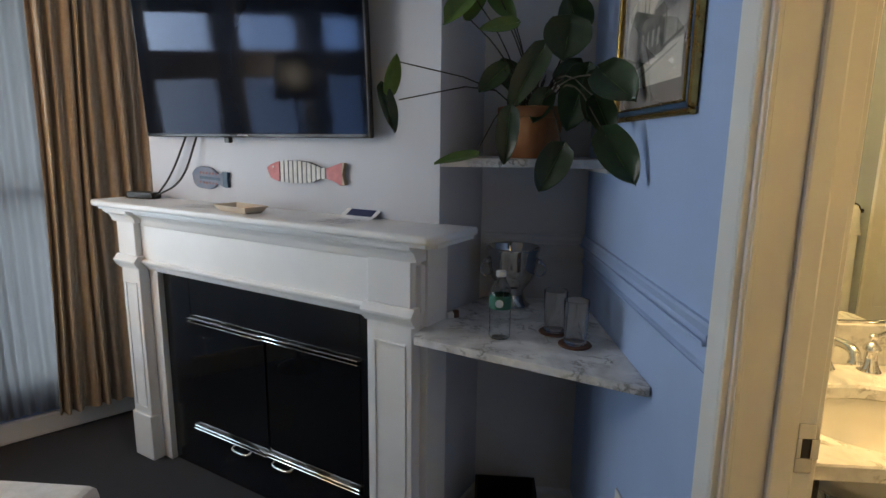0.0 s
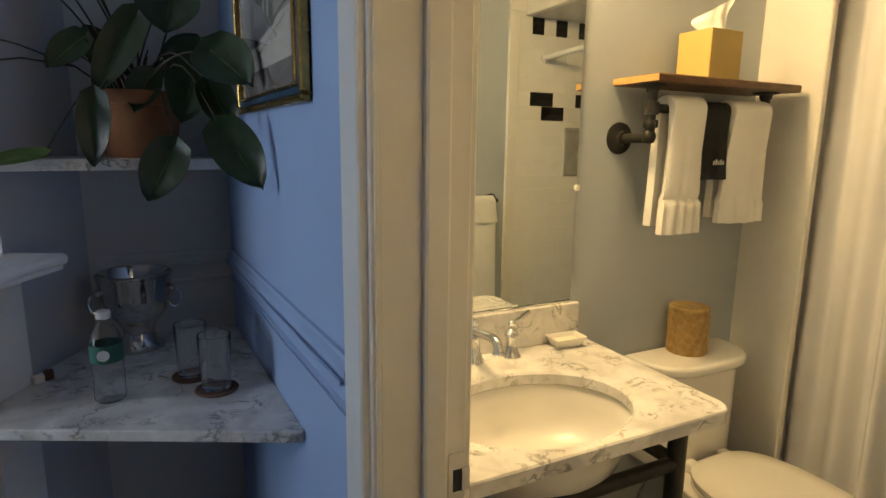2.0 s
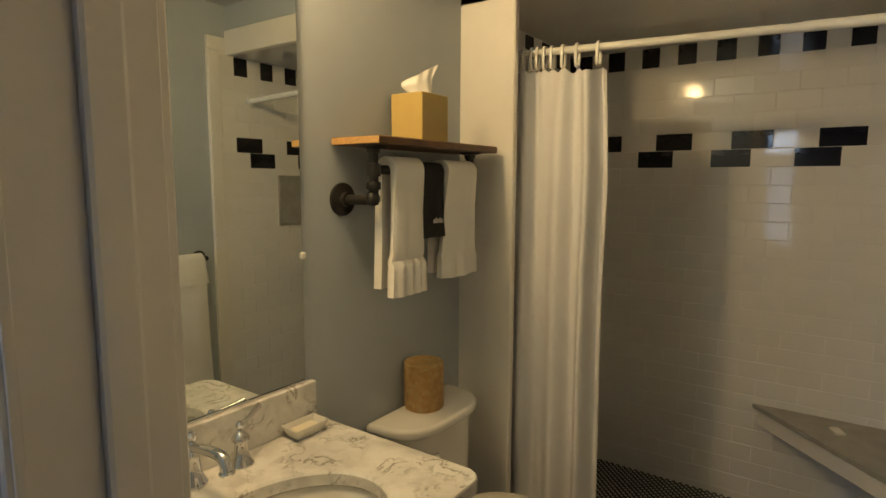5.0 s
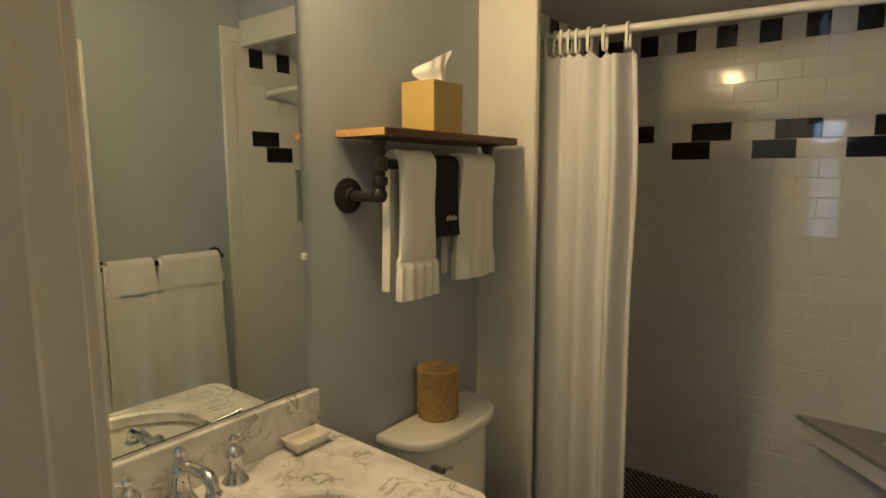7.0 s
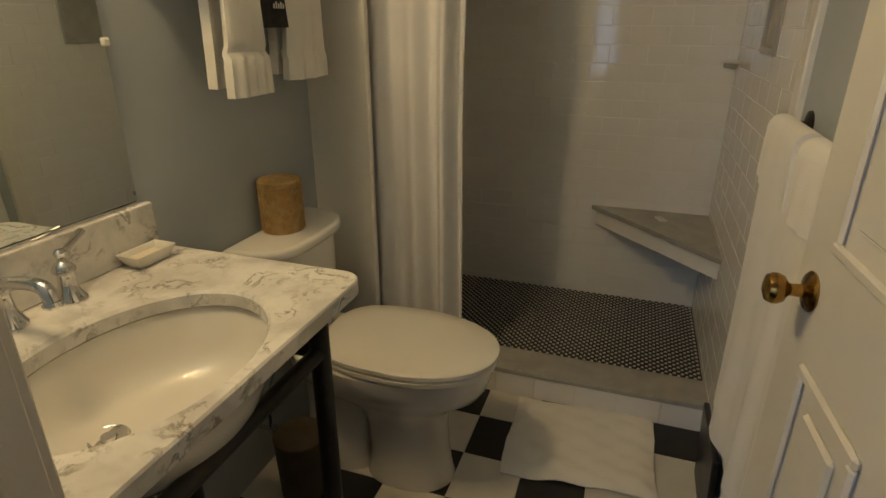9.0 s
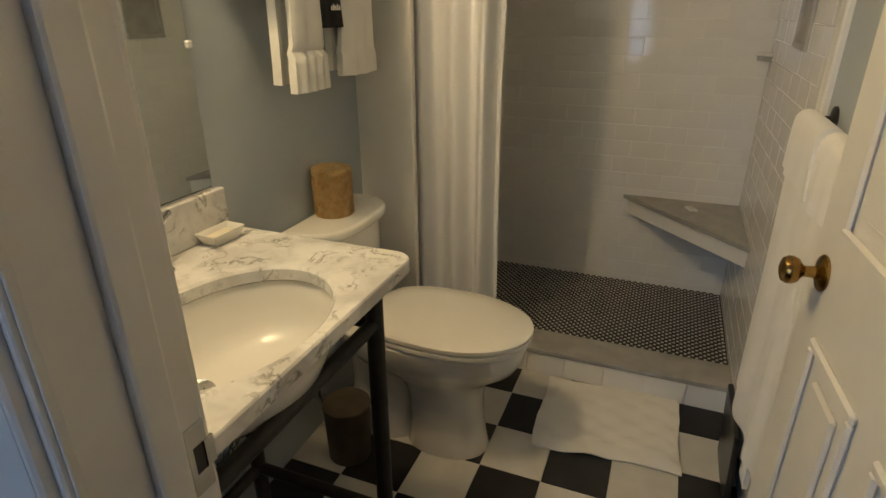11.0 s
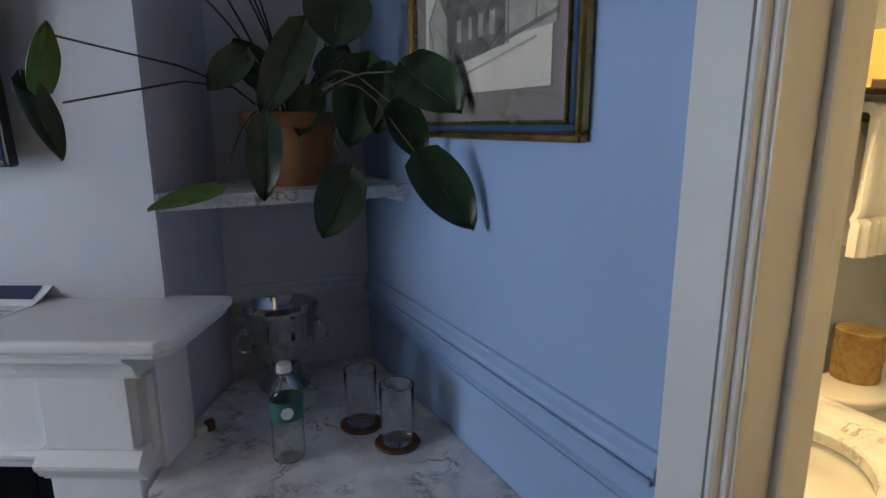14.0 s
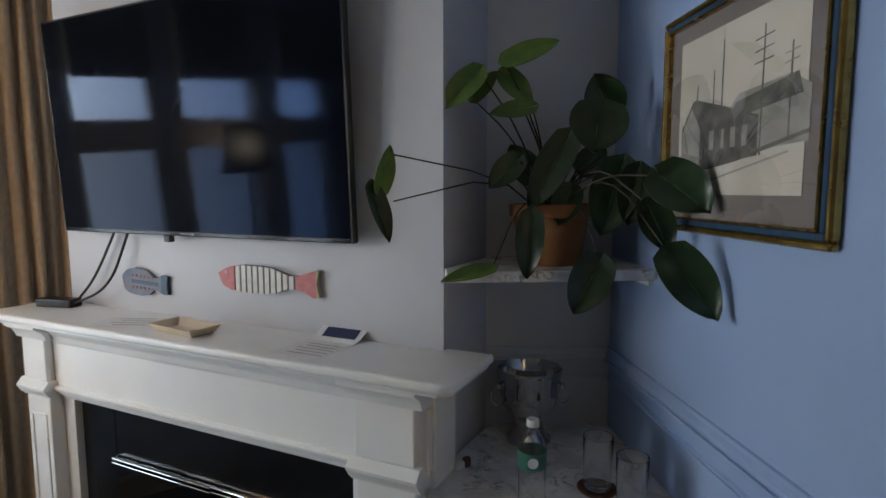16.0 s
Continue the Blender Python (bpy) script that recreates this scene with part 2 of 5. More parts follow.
FISH_DARK = material("slate_paint", (0.10, 0.11, 0.14), 0.6, second=(0.15, 0.16, 0.20), scale=40, bump=0.15)
FISH_BLUE = material("weathered_blue_paint", (0.11, 0.16, 0.25), 0.6, second=(0.20, 0.20, 0.24), scale=30, bump=0.2)
RUST = material("rust_red_paint", (0.30, 0.07, 0.05), 0.6, scale=30)
DRIFT = material("pale_cut_wood", (0.48, 0.38, 0.26), 0.7, scale=30)
CREAM = material("cream_ceramic", (0.66, 0.52, 0.38), 0.3, second=(0.70, 0.58, 0.46), scale=14)
SOAP = material("white_ceramic", (0.80, 0.78, 0.73), 0.15, second=(0.77, 0.75, 0.70), scale=8)
SOAP_BAR = material("cream_soap", (0.76, 0.69, 0.56), 0.4, second=(0.73, 0.66, 0.53), scale=8)
LINEN = material("white_quilt", (0.70, 0.69, 0.68), 0.9, second=(0.60, 0.59, 0.58), scale=24, bump=0.5, bump_scale=80)
OAK = material("baseboard_wood", (0.36, 0.31, 0.26), 0.5, second=(0.30, 0.255, 0.21), scale=8, stretch=(1, 12, 12))


def sheer_cloth(name):
    mat = bpy.data.materials.new(name)
    mat.use_nodes = True
    nodes, links = mat.node_tree.nodes, mat.node_tree.links
    thin, clear, mix = nodes.new("ShaderNodeBsdfTranslucent"), nodes.new("ShaderNodeBsdfTransparent"), nodes.new("ShaderNodeMixShader")
    thin.inputs["Color"].default_value = (0.55, 0.57, 0.62, 1)
    mix.inputs["Fac"].default_value = 0.12
    links.new(thin.outputs[0], mix.inputs[1])
    links.new(clear.outputs[0], mix.inputs[2])
    links.new(mix.outputs[0], nodes["Material Output"].inputs["Surface"])
    return mat


SHEER = sheer_cloth("sheer_voile")
GLOBE = glowing("lit_globe", (1.0, 0.80, 0.52), 6.0)
RED_LIGHT = glowing("red_digits", (1.0, 0.02, 0.01), 12.0)

# ---------------------------------------------------------------- building helpers


def thing(name, m, label, category, group="", kind=""):
    ob = new(name)
    ob.empty_display_size = 0.05
    ob.matrix_world = m
    return tagged(ob, label, category, group, kind)


def finish(bm, name, mat, smooth=False):
    bmesh.ops.recalc_face_normals(bm, faces=bm.faces)
    for fa in bm.faces:
        fa.smooth = smooth
    mesh = bpy.data.meshes.new(name)
    bm.to_mesh(mesh)
    bm.free()
    mesh.materials.append(mat)
    if smooth:
        mesh.set_sharp_from_angle(angle=radians(38))
    return mesh


def part(name, bm, mat, parent=None, label="", smooth=False):
    ob = new(name, finish(bm, name, mat, smooth))
    ob.parent = parent
    return tagged(ob, label)


def setting(name, bm, mat, label="", smooth=False):
    return tagged(part(name, bm, mat, None, label, smooth), kind="structure", category=name.split("_")[0])


def box(x0, x1, y0, y1, z0, z1, bevel=0.003, bm=None, seg=1):
    own = bmesh.new()
    bmesh.ops.create_cube(own, size=1)
    for v in own.verts:
        v.co = Vector(((x0 + x1) / 2 + v.co.x * (x1 - x0), (y0 + y1) / 2 + v.co.y * (y1 - y0), (z0 + z1) / 2 + v.co.z * (z1 - z0)))
    if bevel:
        bmesh.ops.bevel(own, geom=own.edges[:], offset=bevel, segments=seg, profile=0.5, affect="EDGES")
    return merge(bm, own)


def merge(bm, own):
    if bm is None:
        return own
    mesh = bpy.data.meshes.new("joined")
    own.to_mesh(mesh)
    own.free()
    bm.from_mesh(mesh)
    bpy.data.meshes.remove(mesh)
    return bm


def prism(plan, z0, z1, bevel=0.0, bm=None, seg=2):
    """A plan outline raised from z0 to z1."""
    own = bmesh.new()
    low = [own.verts.new((x, y, z0)) for x, y in plan]
    top = [own.verts.new((x, y, z1)) for x, y in plan]
    own.faces.new(low[::-1]), own.faces.new(top)
    for i in range(len(plan)):
        j = (i + 1) % len(plan)
        own.faces.new((low[i], low[j], top[j], top[i]))
    bmesh.ops.recalc_face_normals(own, faces=own.faces)
    if bevel:
        rim = [e for e in own.edges if abs(e.verts[0].co.z - e.verts[1].co.z) < 1e-6]
        bmesh.ops.bevel(own, geom=rim, offset=bevel, segments=seg, profile=0.5, affect="EDGES")
    return merge(bm, own)


def moulding(profile, a, b, m=None, bm=None):
    """A profile of (out, up) run along x from a to b."""
    own = bmesh.new()
    ends = [[own.verts.new((x, y, z)) for y, z in profile] for x in (a, b)]
    own.faces.new(ends[0][::-1]), own.faces.new(ends[1])
    for i in range(len(profile)):
        j = (i + 1) % len(profile)
        own.faces.new((ends[0][i], ends[0][j], ends[1][j], ends[1][i]))
    if m:
        bmesh.ops.transform(own, matrix=m, verts=own.verts)
    return merge(bm, own)


def lathe(profile, n=28, at=(0, 0, 0), sx=1.0, sy=1.0, bm=None, m=None):
    """A profile of (radius, height) turned round z."""
    own = bmesh.new()
    rings = []
    for r, z in profile:
        if r < 1e-6:
            rings.append([own.verts.new((at[0], at[1], at[2] + z))])
        else:
            rings.append([own.verts.new((at[0] + sx * r * math.cos(2 * math.pi * i / n), at[1] + sy * r * math.sin(2 * math.pi * i / n), at[2] + z)) for i in range(n)])
    for a, b in zip(rings, rings[1:]):
        for i in range(n):
            j = (i + 1) % n
            if len(a) == 1 and len(b) == 1:
                continue
            if len(a) == 1:
                own.faces.new((a[0], b[j], b[i]))
            elif len(b) == 1:
                own.faces.new((a[i], a[j], b[0]))
            else:
                own.faces.new((a[i], a[j], b[j], b[i]))
    if m:
        bmesh.ops.transform(own, matrix=m, verts=own.verts)
    return merge(bm, own)


def tube(points, radius, n=10, bm=None, taper=1.0, smooth_steps=0):
    """A round bar along points; radius shrinks to radius * taper."""
    pts = [Vector(p) for p in points]
    for _ in range(smooth_steps):
        out = [pts[0]]
        for a, b in zip(pts, pts[1:]):
            out += [a.lerp(b, 0.25), a.lerp(b, 0.75)]
        pts = out + [pts[-1]]
    own = bmesh.new()
    rings, side = [], None
    for i, p in enumerate(pts):
        way = (pts[min(i + 1, len(pts) - 1)] - pts[max(i - 1, 0)]).normalized()
        ref = side if side is not None else (Vector((0, 0, 1)) if abs(way.z) < 0.9 else Vector((1, 0, 0)))
        side = (ref - way * ref.dot(way)).normalized()
        up = way.cross(side)
        r = radius * (1 + (taper - 1) * i / max(len(pts) - 1, 1))
        rings.append([own.verts.new(p + r * (math.cos(2 * math.pi * k / n) * side + math.sin(2 * math.pi * k / n) * up)) for k in range(n)])
    for a, b in zip(rings, rings[1:]):
        for k in range(n):
            own.faces.new((a[k], a[(k + 1) % n], b[(k + 1) % n], b[k]))
    own.faces.new(rings[0][::-1]), own.faces.new(rings[-1])
    return merge(bm, own)


def sheet(nu, nv, place, thick=0.004):
    """A cloth of nu by nv cells, whose point at (u, v) in 0..1 is place(u, v), with a given thickness."""
    bm = bmesh.new()
    grid = [[bm.verts.new(place(i / nu, j / nv)) for j in range(nv + 1)] for i in range(nu + 1)]
    for i in range(nu):
        for j in range(nv):
            bm.faces.new((grid[i][j], grid[i + 1][j], grid[i + 1][j + 1], grid[i][j + 1]))
    bmesh.ops.recalc_face_normals(bm, faces=bm.faces)
    bmesh.ops.solidify(bm, geom=bm.faces[:], thickness=thick)
    return bm


def text_mesh(words, size, depth=0.0006):
    curve = bpy.data.curves.new("words", "FONT")
    curve.body, curve.size, curve.align_x, curve.align_y, curve.extrude = words, size, "CENTER", "CENTER", depth
    ob = bpy.data.objects.new("words", curve)
    mesh = bpy.data.meshes.new_from_object(ob)
    bpy.data.objects.remove(ob)
    bm = bmesh.new()
    bm.from_mesh(mesh)
    return bm

# ---------------------------------------------------------------- the setting
setting("floor", box(-2.5, 0.83, -2.3, 3.5, -0.1, 0.0, 0), CARPET, "dark charcoal bedroom carpet")
setting("ceiling_bedroom", box(-2.5, 0.83, -2.3, 3.5, 2.6, 2.7, 0), CEILING_PAINT, "white bedroom ceiling")
setting("ceiling_bathroom", box(0.83, 2.26, 0.2, 1.9, 2.38, 2.48, 0), CEILING_PAINT, "white bathroom ceiling")
setting("ceiling_shower", box(2.26, 3.4, 0.2, 1.9, 2.147, 2.25, 0), WHITE_TILE, "glossy tiled shower ceiling")
# wall between bedroom and bathroom, with the doorway
DOOR_TOP = 2.06
setting("wall_east", prism([(0.690, 1.127), (0.83, 1.127), (0.83, 2.5), (0.607, 2.5), (0.622, 2.23)], 0, 2.6), BLUE_PAINT, "smooth pale blue painted wall")
setting("wall_east_near", box(0.683, 0.83, -2.3, 0.34, 0, 2.6, 0), BLUE_PAINT, "smooth pale blue painted wall")
setting("wall_east_lintel", box(0.683, 0.83, 0.34, 1.127, DOOR_TOP + 0.02, 2.6, 0), BLUE_PAINT, "pale blue wall over the doorway")
setting("wall_niche", prism([(0.20, 2.247), (0.63, 2.228), (0.63, 2.5), (0.20, 2.5)], 0, 2.6), PALE_PAINT, "grey-white back wall of the niche")
setting("wall_south", box(-2.5, 0.83, -2.4, -2.3, 0, 2.6, 0), BLUE_PAINT, "plain pale bedroom wall")
setting("wall_north", prism([(-1.36, 3.24), (-0.9, 2.9), (-0.8, 3.0), (-1.30, 3.40)], 0, 2.6), PALE_PAINT, "plain pale bedroom wall")
# window wall, with three windows
WINDOWS = ((1.05, 1.39), (1.49, 1.93), (2.03, 2.43))
bm, y = bmesh.new(), -2.3
for a, b in WINDOWS:
    box(-2.22, -2.10, y, a, 0, 2.6, 0, bm)
    y = b
box(-2.22, -2.10, y, 2.52, 0, 2.6, 0, bm)
for a, b in WINDOWS:
    box(-2.22, -2.10, a, b, 0, 0.7, 0, bm)
    box(-2.22, -2.10, a, b, 2.5, 2.6, 0, bm)
setting("wall_west", bm, BLUE_PAINT, "pale blue window wall")
for k, (a, b) in enumerate(WINDOWS):
    win = thing(f"window_{k + 1}", pose(-2.16, a, 0.7), "white double-hung sash window onto dusk", "window", kind="structure")
    w = b - a
    bm = box(-0.03, 0.05, 0, 0.03, 0, 1.8, 0.003)
    box(-0.03, 0.05, w - 0.03, w, 0, 1.8, 0.003, bm)
    box(-0.03, 0.05, 0.03, w - 0.03, 0, 0.06, 0.003, bm)
    box(-0.03, 0.05, 0.03, w - 0.03, 1.75, 1.8, 0.003, bm)
    box(-0.02, 0.055, 0.03, w - 0.03, 1.04, 1.20, 0.003, bm)
    part("window_frame", bm, TRIM_PAINT, win)
    pane = part("pane", box(0.005, 0.010, 0.03, w - 0.03, 0.06, 1.75, 0), GLASS, win)
    pane.visible_shadow = False
    part("window_sill", box(0.03, 0.12, -0.04, w + 0.04, -0.03, 0.0, 0.005), TRIM_PAINT, win)
    part("roller_shade", box(0.062, 0.066, 0.004, w - 0.05, 1.40, 1.8, 0), BLACK_TERRY, win, "dark half-lowered roller shade")

# slanting wall of the bay, with a low window behind the curtain: x runs along it, y into the room
BAY = pose(-1.35, 3.283, 0, 0, 0, 227.1)
bm = box(-0.1, 0.62, -0.12, 0.0, 0, 2.6, 0)
box(1.06, 1.16, -0.12, 0.0, 0, 2.6, 0, bm)
box(0.62, 1.06, -0.12, 0.0, 0, 0.22, 0, bm)
box(0.62, 1.06, -0.12, 0.0, 2.2, 2.6, 0, bm)
setting("wall_bay", bm, BLUE_PAINT, "pale slanting bay wall").matrix_world = BAY
win = thing("window_4", BAY @ pose(0.62, -0.06, 0.22), "tall white window beside the curtain", "window", kind="structure")
bm = box(0, 0.05, -0.03, 0.04, 0, 1.98, 0.003)
box(0.39, 0.44, -0.03, 0.04, 0, 1.98, 0.003, bm)
box(0.05, 0.39, -0.03, 0.04, 0, 0.06, 0.003, bm)
box(0.05, 0.39, -0.03, 0.04, 1.92, 1.98, 0.003, bm)
box(0.05, 0.39, -0.03, 0.04, 0.96, 1.02, 0.003, bm)
part("window_frame", bm, TRIM_PAINT, win)
pane = part("pane", box(0.05, 0.39, 0.0, 0.005, 0.06, 1.92, 0), GLASS, win)
pane.visible_shadow = False
setting("baseboard_bay", box(0.02, 1.09, 0.0, 0.035, 0, 0.105, 0.006), MANTEL_PAINT, "white boxed skirting under the bay").matrix_world = BAY

# bathroom walls
setting("wall_mirror", box(0.83, 2.26, 1.72, 1.85, 0, 2.4, 0), BATH_PAINT, "grey-blue painted bathroom wall")
setting("wall_bath_south", box(0.83, 2.16, 0.19, 0.315, 0, 2.4, 0), BATH_PAINT, "grey-blue painted bathroom wall")
# the shower's own walls
SH_L, SH_R, SH_B = 1.70, 0.322, 3.277
setting("wall_shower_left", box(2.29, 3.4, SH_L + 0.0005, 1.85, 0, 2.2, 0), GROUT, "grouted shower wall")
setting("wall_shower_right", box(2.16, 3.4, 0.19, SH_R - 0.0005, 0, 2.2, 0), GROUT, "grouted shower wall")
back_wall = setting("wall_shower_back", box(SH_B + 0.0005, 3.4, 0.19, 1.85, 0, 2.2, 0), GROUT, "grouted shower wall")
setting("wall_wing", box(2.26, 2.288, 1.503, 1.85, 0, 2.38, 0.004), TRIM_PAINT, "cream painted casing board of the shower")
setting("wall_header", box(2.262, 2.286, 0.2, 1.503, 2.262, 2.38, 0), BATH_PAINT, "grey-blue painted wall over the shower")
setting("trim_header", box(2.254, 2.288, 0.315, 1.503, 2.145, 2.262, 0.004), TRIM_PAINT, "cream casing board over the shower")
setting("wall_bath_corner", box(2.16, 2.262, 0.19, 0.315, 2.2, 2.4, 0), BATH_PAINT, "grey-blue painted wall over the shower")
setting("trim_shower", box(2.15, 2.215, 0.312, 0.332, 0.0, 2.16, 0.004), TRIM_PAINT, "cream upright trim beside the shower")
setting("trim_shower_top", box(2.15, 2.253, 0.312, 0.332, 2.161, 2.225, 0.004), TRIM_PAINT, "cream trim over the shower")

# doorway: jambs, stops, casings on both sides
setting("trim_jamb", box(0.683, 0.83, 1.107, 1.127, 0, DOOR_TOP, 0.002), TRIM_PAINT, "cream painted door jamb")
setting("trim_stop", moulding([(1.107, 0.757), (1.107, 0.794), (1.097, 0.794), (1.095, 0.790), (1.095, 0.761), (1.097, 0.757)], 0, DOOR_TOP,
        Matrix(((0, 0, 1, 0), (0, 1, 0, 0), (1, 0, 0, 0), (0, 0, 0, 1)))), TRIM_PAINT, "cream door stop strip")
setting("trim_bead", box(0.689, 0.698, 1.1035, 1.107, 0, DOOR_TOP, 0.0014, seg=2), TRIM_PAINT, "thin raised bead on the door jamb")
setting("trim_jamb_hinge", box(0.683, 0.83, 0.34, 0.36, 0, DOOR_TOP, 0.002), TRIM_PAINT, "cream painted door jamb")
setting("trim_jamb_head", box(0.683, 0.83, 0.34, 1.127, DOOR_TOP, DOOR_TOP + 0.02, 0.002), TRIM_PAINT, "cream painted door head")
CASING = [(0.0, 0.0), (0.0, 0.010), (0.003, 0.013), (0.008, 0.013), (0.0085, 0.001), (0.0125, 0.001), (0.0128, 0.0115), (0.079, 0.011), (0.082, 0.008), (0.082, 0.0)]


def casing(name, x, side, y, way, mat):
    # profile: along the wall, out of the wall; run upwards
    own = [(y + way * a, x + side * b) for a, b in CASING]
    m = Matrix(((0, 0, 1, 0), (0, 1, 0, 0), (1, 0, 0, 0), (0, 0, 0, 1)))
    setting(name, moulding(own, 0, DOOR_TOP + 0.09, m), mat, "white moulded door casing")


casing("trim_casing", 0.683, -1, 1.115, 1, TRIM_PAINT)
casing("trim_casing_near", 0.683, -1, 0.352, -1, TRIM_PAINT)
casing("trim_casing_bath", 0.83, 1, 1.115, 1, TRIM_PAINT)
setting("trim_casing_head", box(0.670, 0.683, 0.27, 1.197, DOOR_TOP + 0.092, DOOR_TOP + 0.18, 0.003), TRIM_PAINT, "white door casing head")
plate = thing("strike_plate", pose(0.814, 1.107, 0.965), "worn steel strike plate in the door jamb", "latch plate")
bm = box(-0.014, 0.014, -0.003, 0.0, 0.018, 0.045, 0.0006)
box(-0.014, 0.014, -0.003, 0.0, -0.045, -0.018, 0.0006, bm)
box(-0.014, -0.006, -0.003, 0.0, -0.018, 0.018, 0.0006, bm)
box(0.008, 0.022, -0.004, 0.0, -0.018, 0.018, 0.0006, bm)
part("plate", bm, SILVER, plate)
part("latch_hole", box(-0.006, 0.008, -0.0015, 0.0, -0.018, 0.018, 0), BLACK_PLASTIC, plate)

# chair rail and skirting on the bedroom wall and round the niche
RAIL = [(0, -0.009), (0.020, -0.009), (0.022, -0.006), (0.022, -0.001), (0.0185, 0.0), (0.0185, -0.007), (0.0145, -0.007), (0.0145, 0.012), (0.007, 0.022), (0.006, 0.030), (0.0, 0.032)]
LOWER = [(0, -0.005), (0.009, -0.005), (0.010, 0.0), (0.0075, 0.001), (0.0075, -0.003), (0.0055, -0.003), (0.0055, 0.004), (0.0, 0.009)]


def run(name, a, b, z, profile, mat, label):
    """A moulding on a wall from a to b in plan, standing out to the left of that way."""
    a, b = Vector(a), Vector(b)
    way = (b - a).normalized()
    m = Matrix(((way.x, -way.y, 0, a.x), (way.y, way.x, 0, a.y), (0, 0, 1, z), (0, 0, 0, 1)))
    setting(name, moulding(profile, 0, (b - a).length, m), mat, label)


EAST_A, EAST_B, NICHE_L = (0.6855, 1.198), (0.622, 2.228), (0.262, 2.2445)
run("trim_rail", EAST_A, EAST_B, 1.114, RAIL, BLUE_PAINT, "pale blue moulded chair rail")
run("trim_rail_niche", EAST_B, NICHE_L, 1.112, RAIL, PALE_PAINT, "pale moulded chair rail")
run("trim_rail_lower", EAST_A, EAST_B, 1.051, LOWER, BLUE_PAINT, "thin pale blue panel moulding")
run("trim_rail_lower_niche", EAST_B, NICHE_L, 1.051, LOWER, PALE_PAINT, "thin pale panel moulding")
SKIRT = [(0, 0), (0.016, 0), (0.016, 0.11), (0.010, 0.125), (0, 0.13)]
run("baseboard", EAST_A, EAST_B, 0, SKIRT, MANTEL_PAINT, "white skirting board")
run("baseboard_niche", EAST_B, NICHE_L, 0, SKIRT, MANTEL_PAINT, "white skirting board")
run("baseboard_window", (-2.10, 2.45), (-2.10, -2.3), 0, SKIRT, OAK, "pale wood skirting board")

# chimney breast, turned against the other walls: x runs along its face, y out of it
HEARTH = pose(0.115, 1.978, 0, 0, 0, 153.7)
bm = box(0.0, 0.20, -0.50, 0.0, 0, 2.6, 0)
box(1.28, 1.535, -0.50, 0.0, 0, 2.6, 0, bm)
box(0.20, 1.28, -0.50, 0.0, 0.88, 2.6, 0, bm)
box(0.20, 1.28, -0.50, -0.42, 0, 0.88, 0, bm)
chimney = setting("wall_chimney", bm, CHIMNEY_DAYLIT, "pale chimney breast with blue window light in its colour")
chimney.matrix_world = HEARTH
setting("baseboard_chimney_side", box(-0.014, 0.0, -0.30, -0.01, 0, 0.13, 0.003), MANTEL_PAINT, "white skirting board").matrix_world = HEARTH

# ---------------------------------------------------------------- bedroom: fireplace
mantel = thing("fireplace_mantel", HEARTH, "white painted wooden mantelpiece with moulded shelf and pilasters", "mantelpiece")
U0, U1 = -0.025, 1.52
ROUND = [(0.035 * math.cos(a), 0.035 * math.sin(a)) for a in [k * math.pi / 16 for k in range(9)]]
edge = [(-0.125, -0.03), (1.64, -0.03)] + [(1.605 + x, 0.205 + y) for x, y in ROUND] + [(-0.09 - y, 0.205 + x) for x, y in ROUND]
part("shelf", prism(edge, 1.180, 1.206, 0.009, seg=3), MANTEL_PAINT, mantel, smooth=True)
edge = [(-0.112, -0.03), (1.627, -0.03), (1.627, 0.19), (1.60, 0.217), (-0.085, 0.217), (-0.112, 0.19)]
part("shelf_fillet", prism(edge, 1.166, 1.1795, 0.003), MANTEL_PAINT, mantel)
CROWN = [(0.0, 1.098), (0.146, 1.098), (0.149, 1.104), (0.151, 1.108), (0.156, 1.126), (0.168, 1.142), (0.184, 1.152), (0.186, 1.1655), (0.0, 1.1655)]
part("crown_moulding", moulding(CROWN, 0.16, 1.44), MANTEL_PAINT, mantel)
part("frieze", box(U0, 1.535, 0.0, 0.142, 0.948, 1.098, 0.002), MANTEL_PAINT, mantel)
ARCH = [(0.0, 0.899), (0.124, 0.899), (0.126, 0.905), (0.132, 0.906), (0.133, 0.912), (0.141, 0.914), (0.143, 0.922), (0.152, 0.928), (0.158, 0.938), (0.158, 0.944), (0.150, 0.950), (0.0, 0.950)]
part("architrave", moulding(ARCH, U0 + 0.02, 1.53), MANTEL_PAINT, mantel)
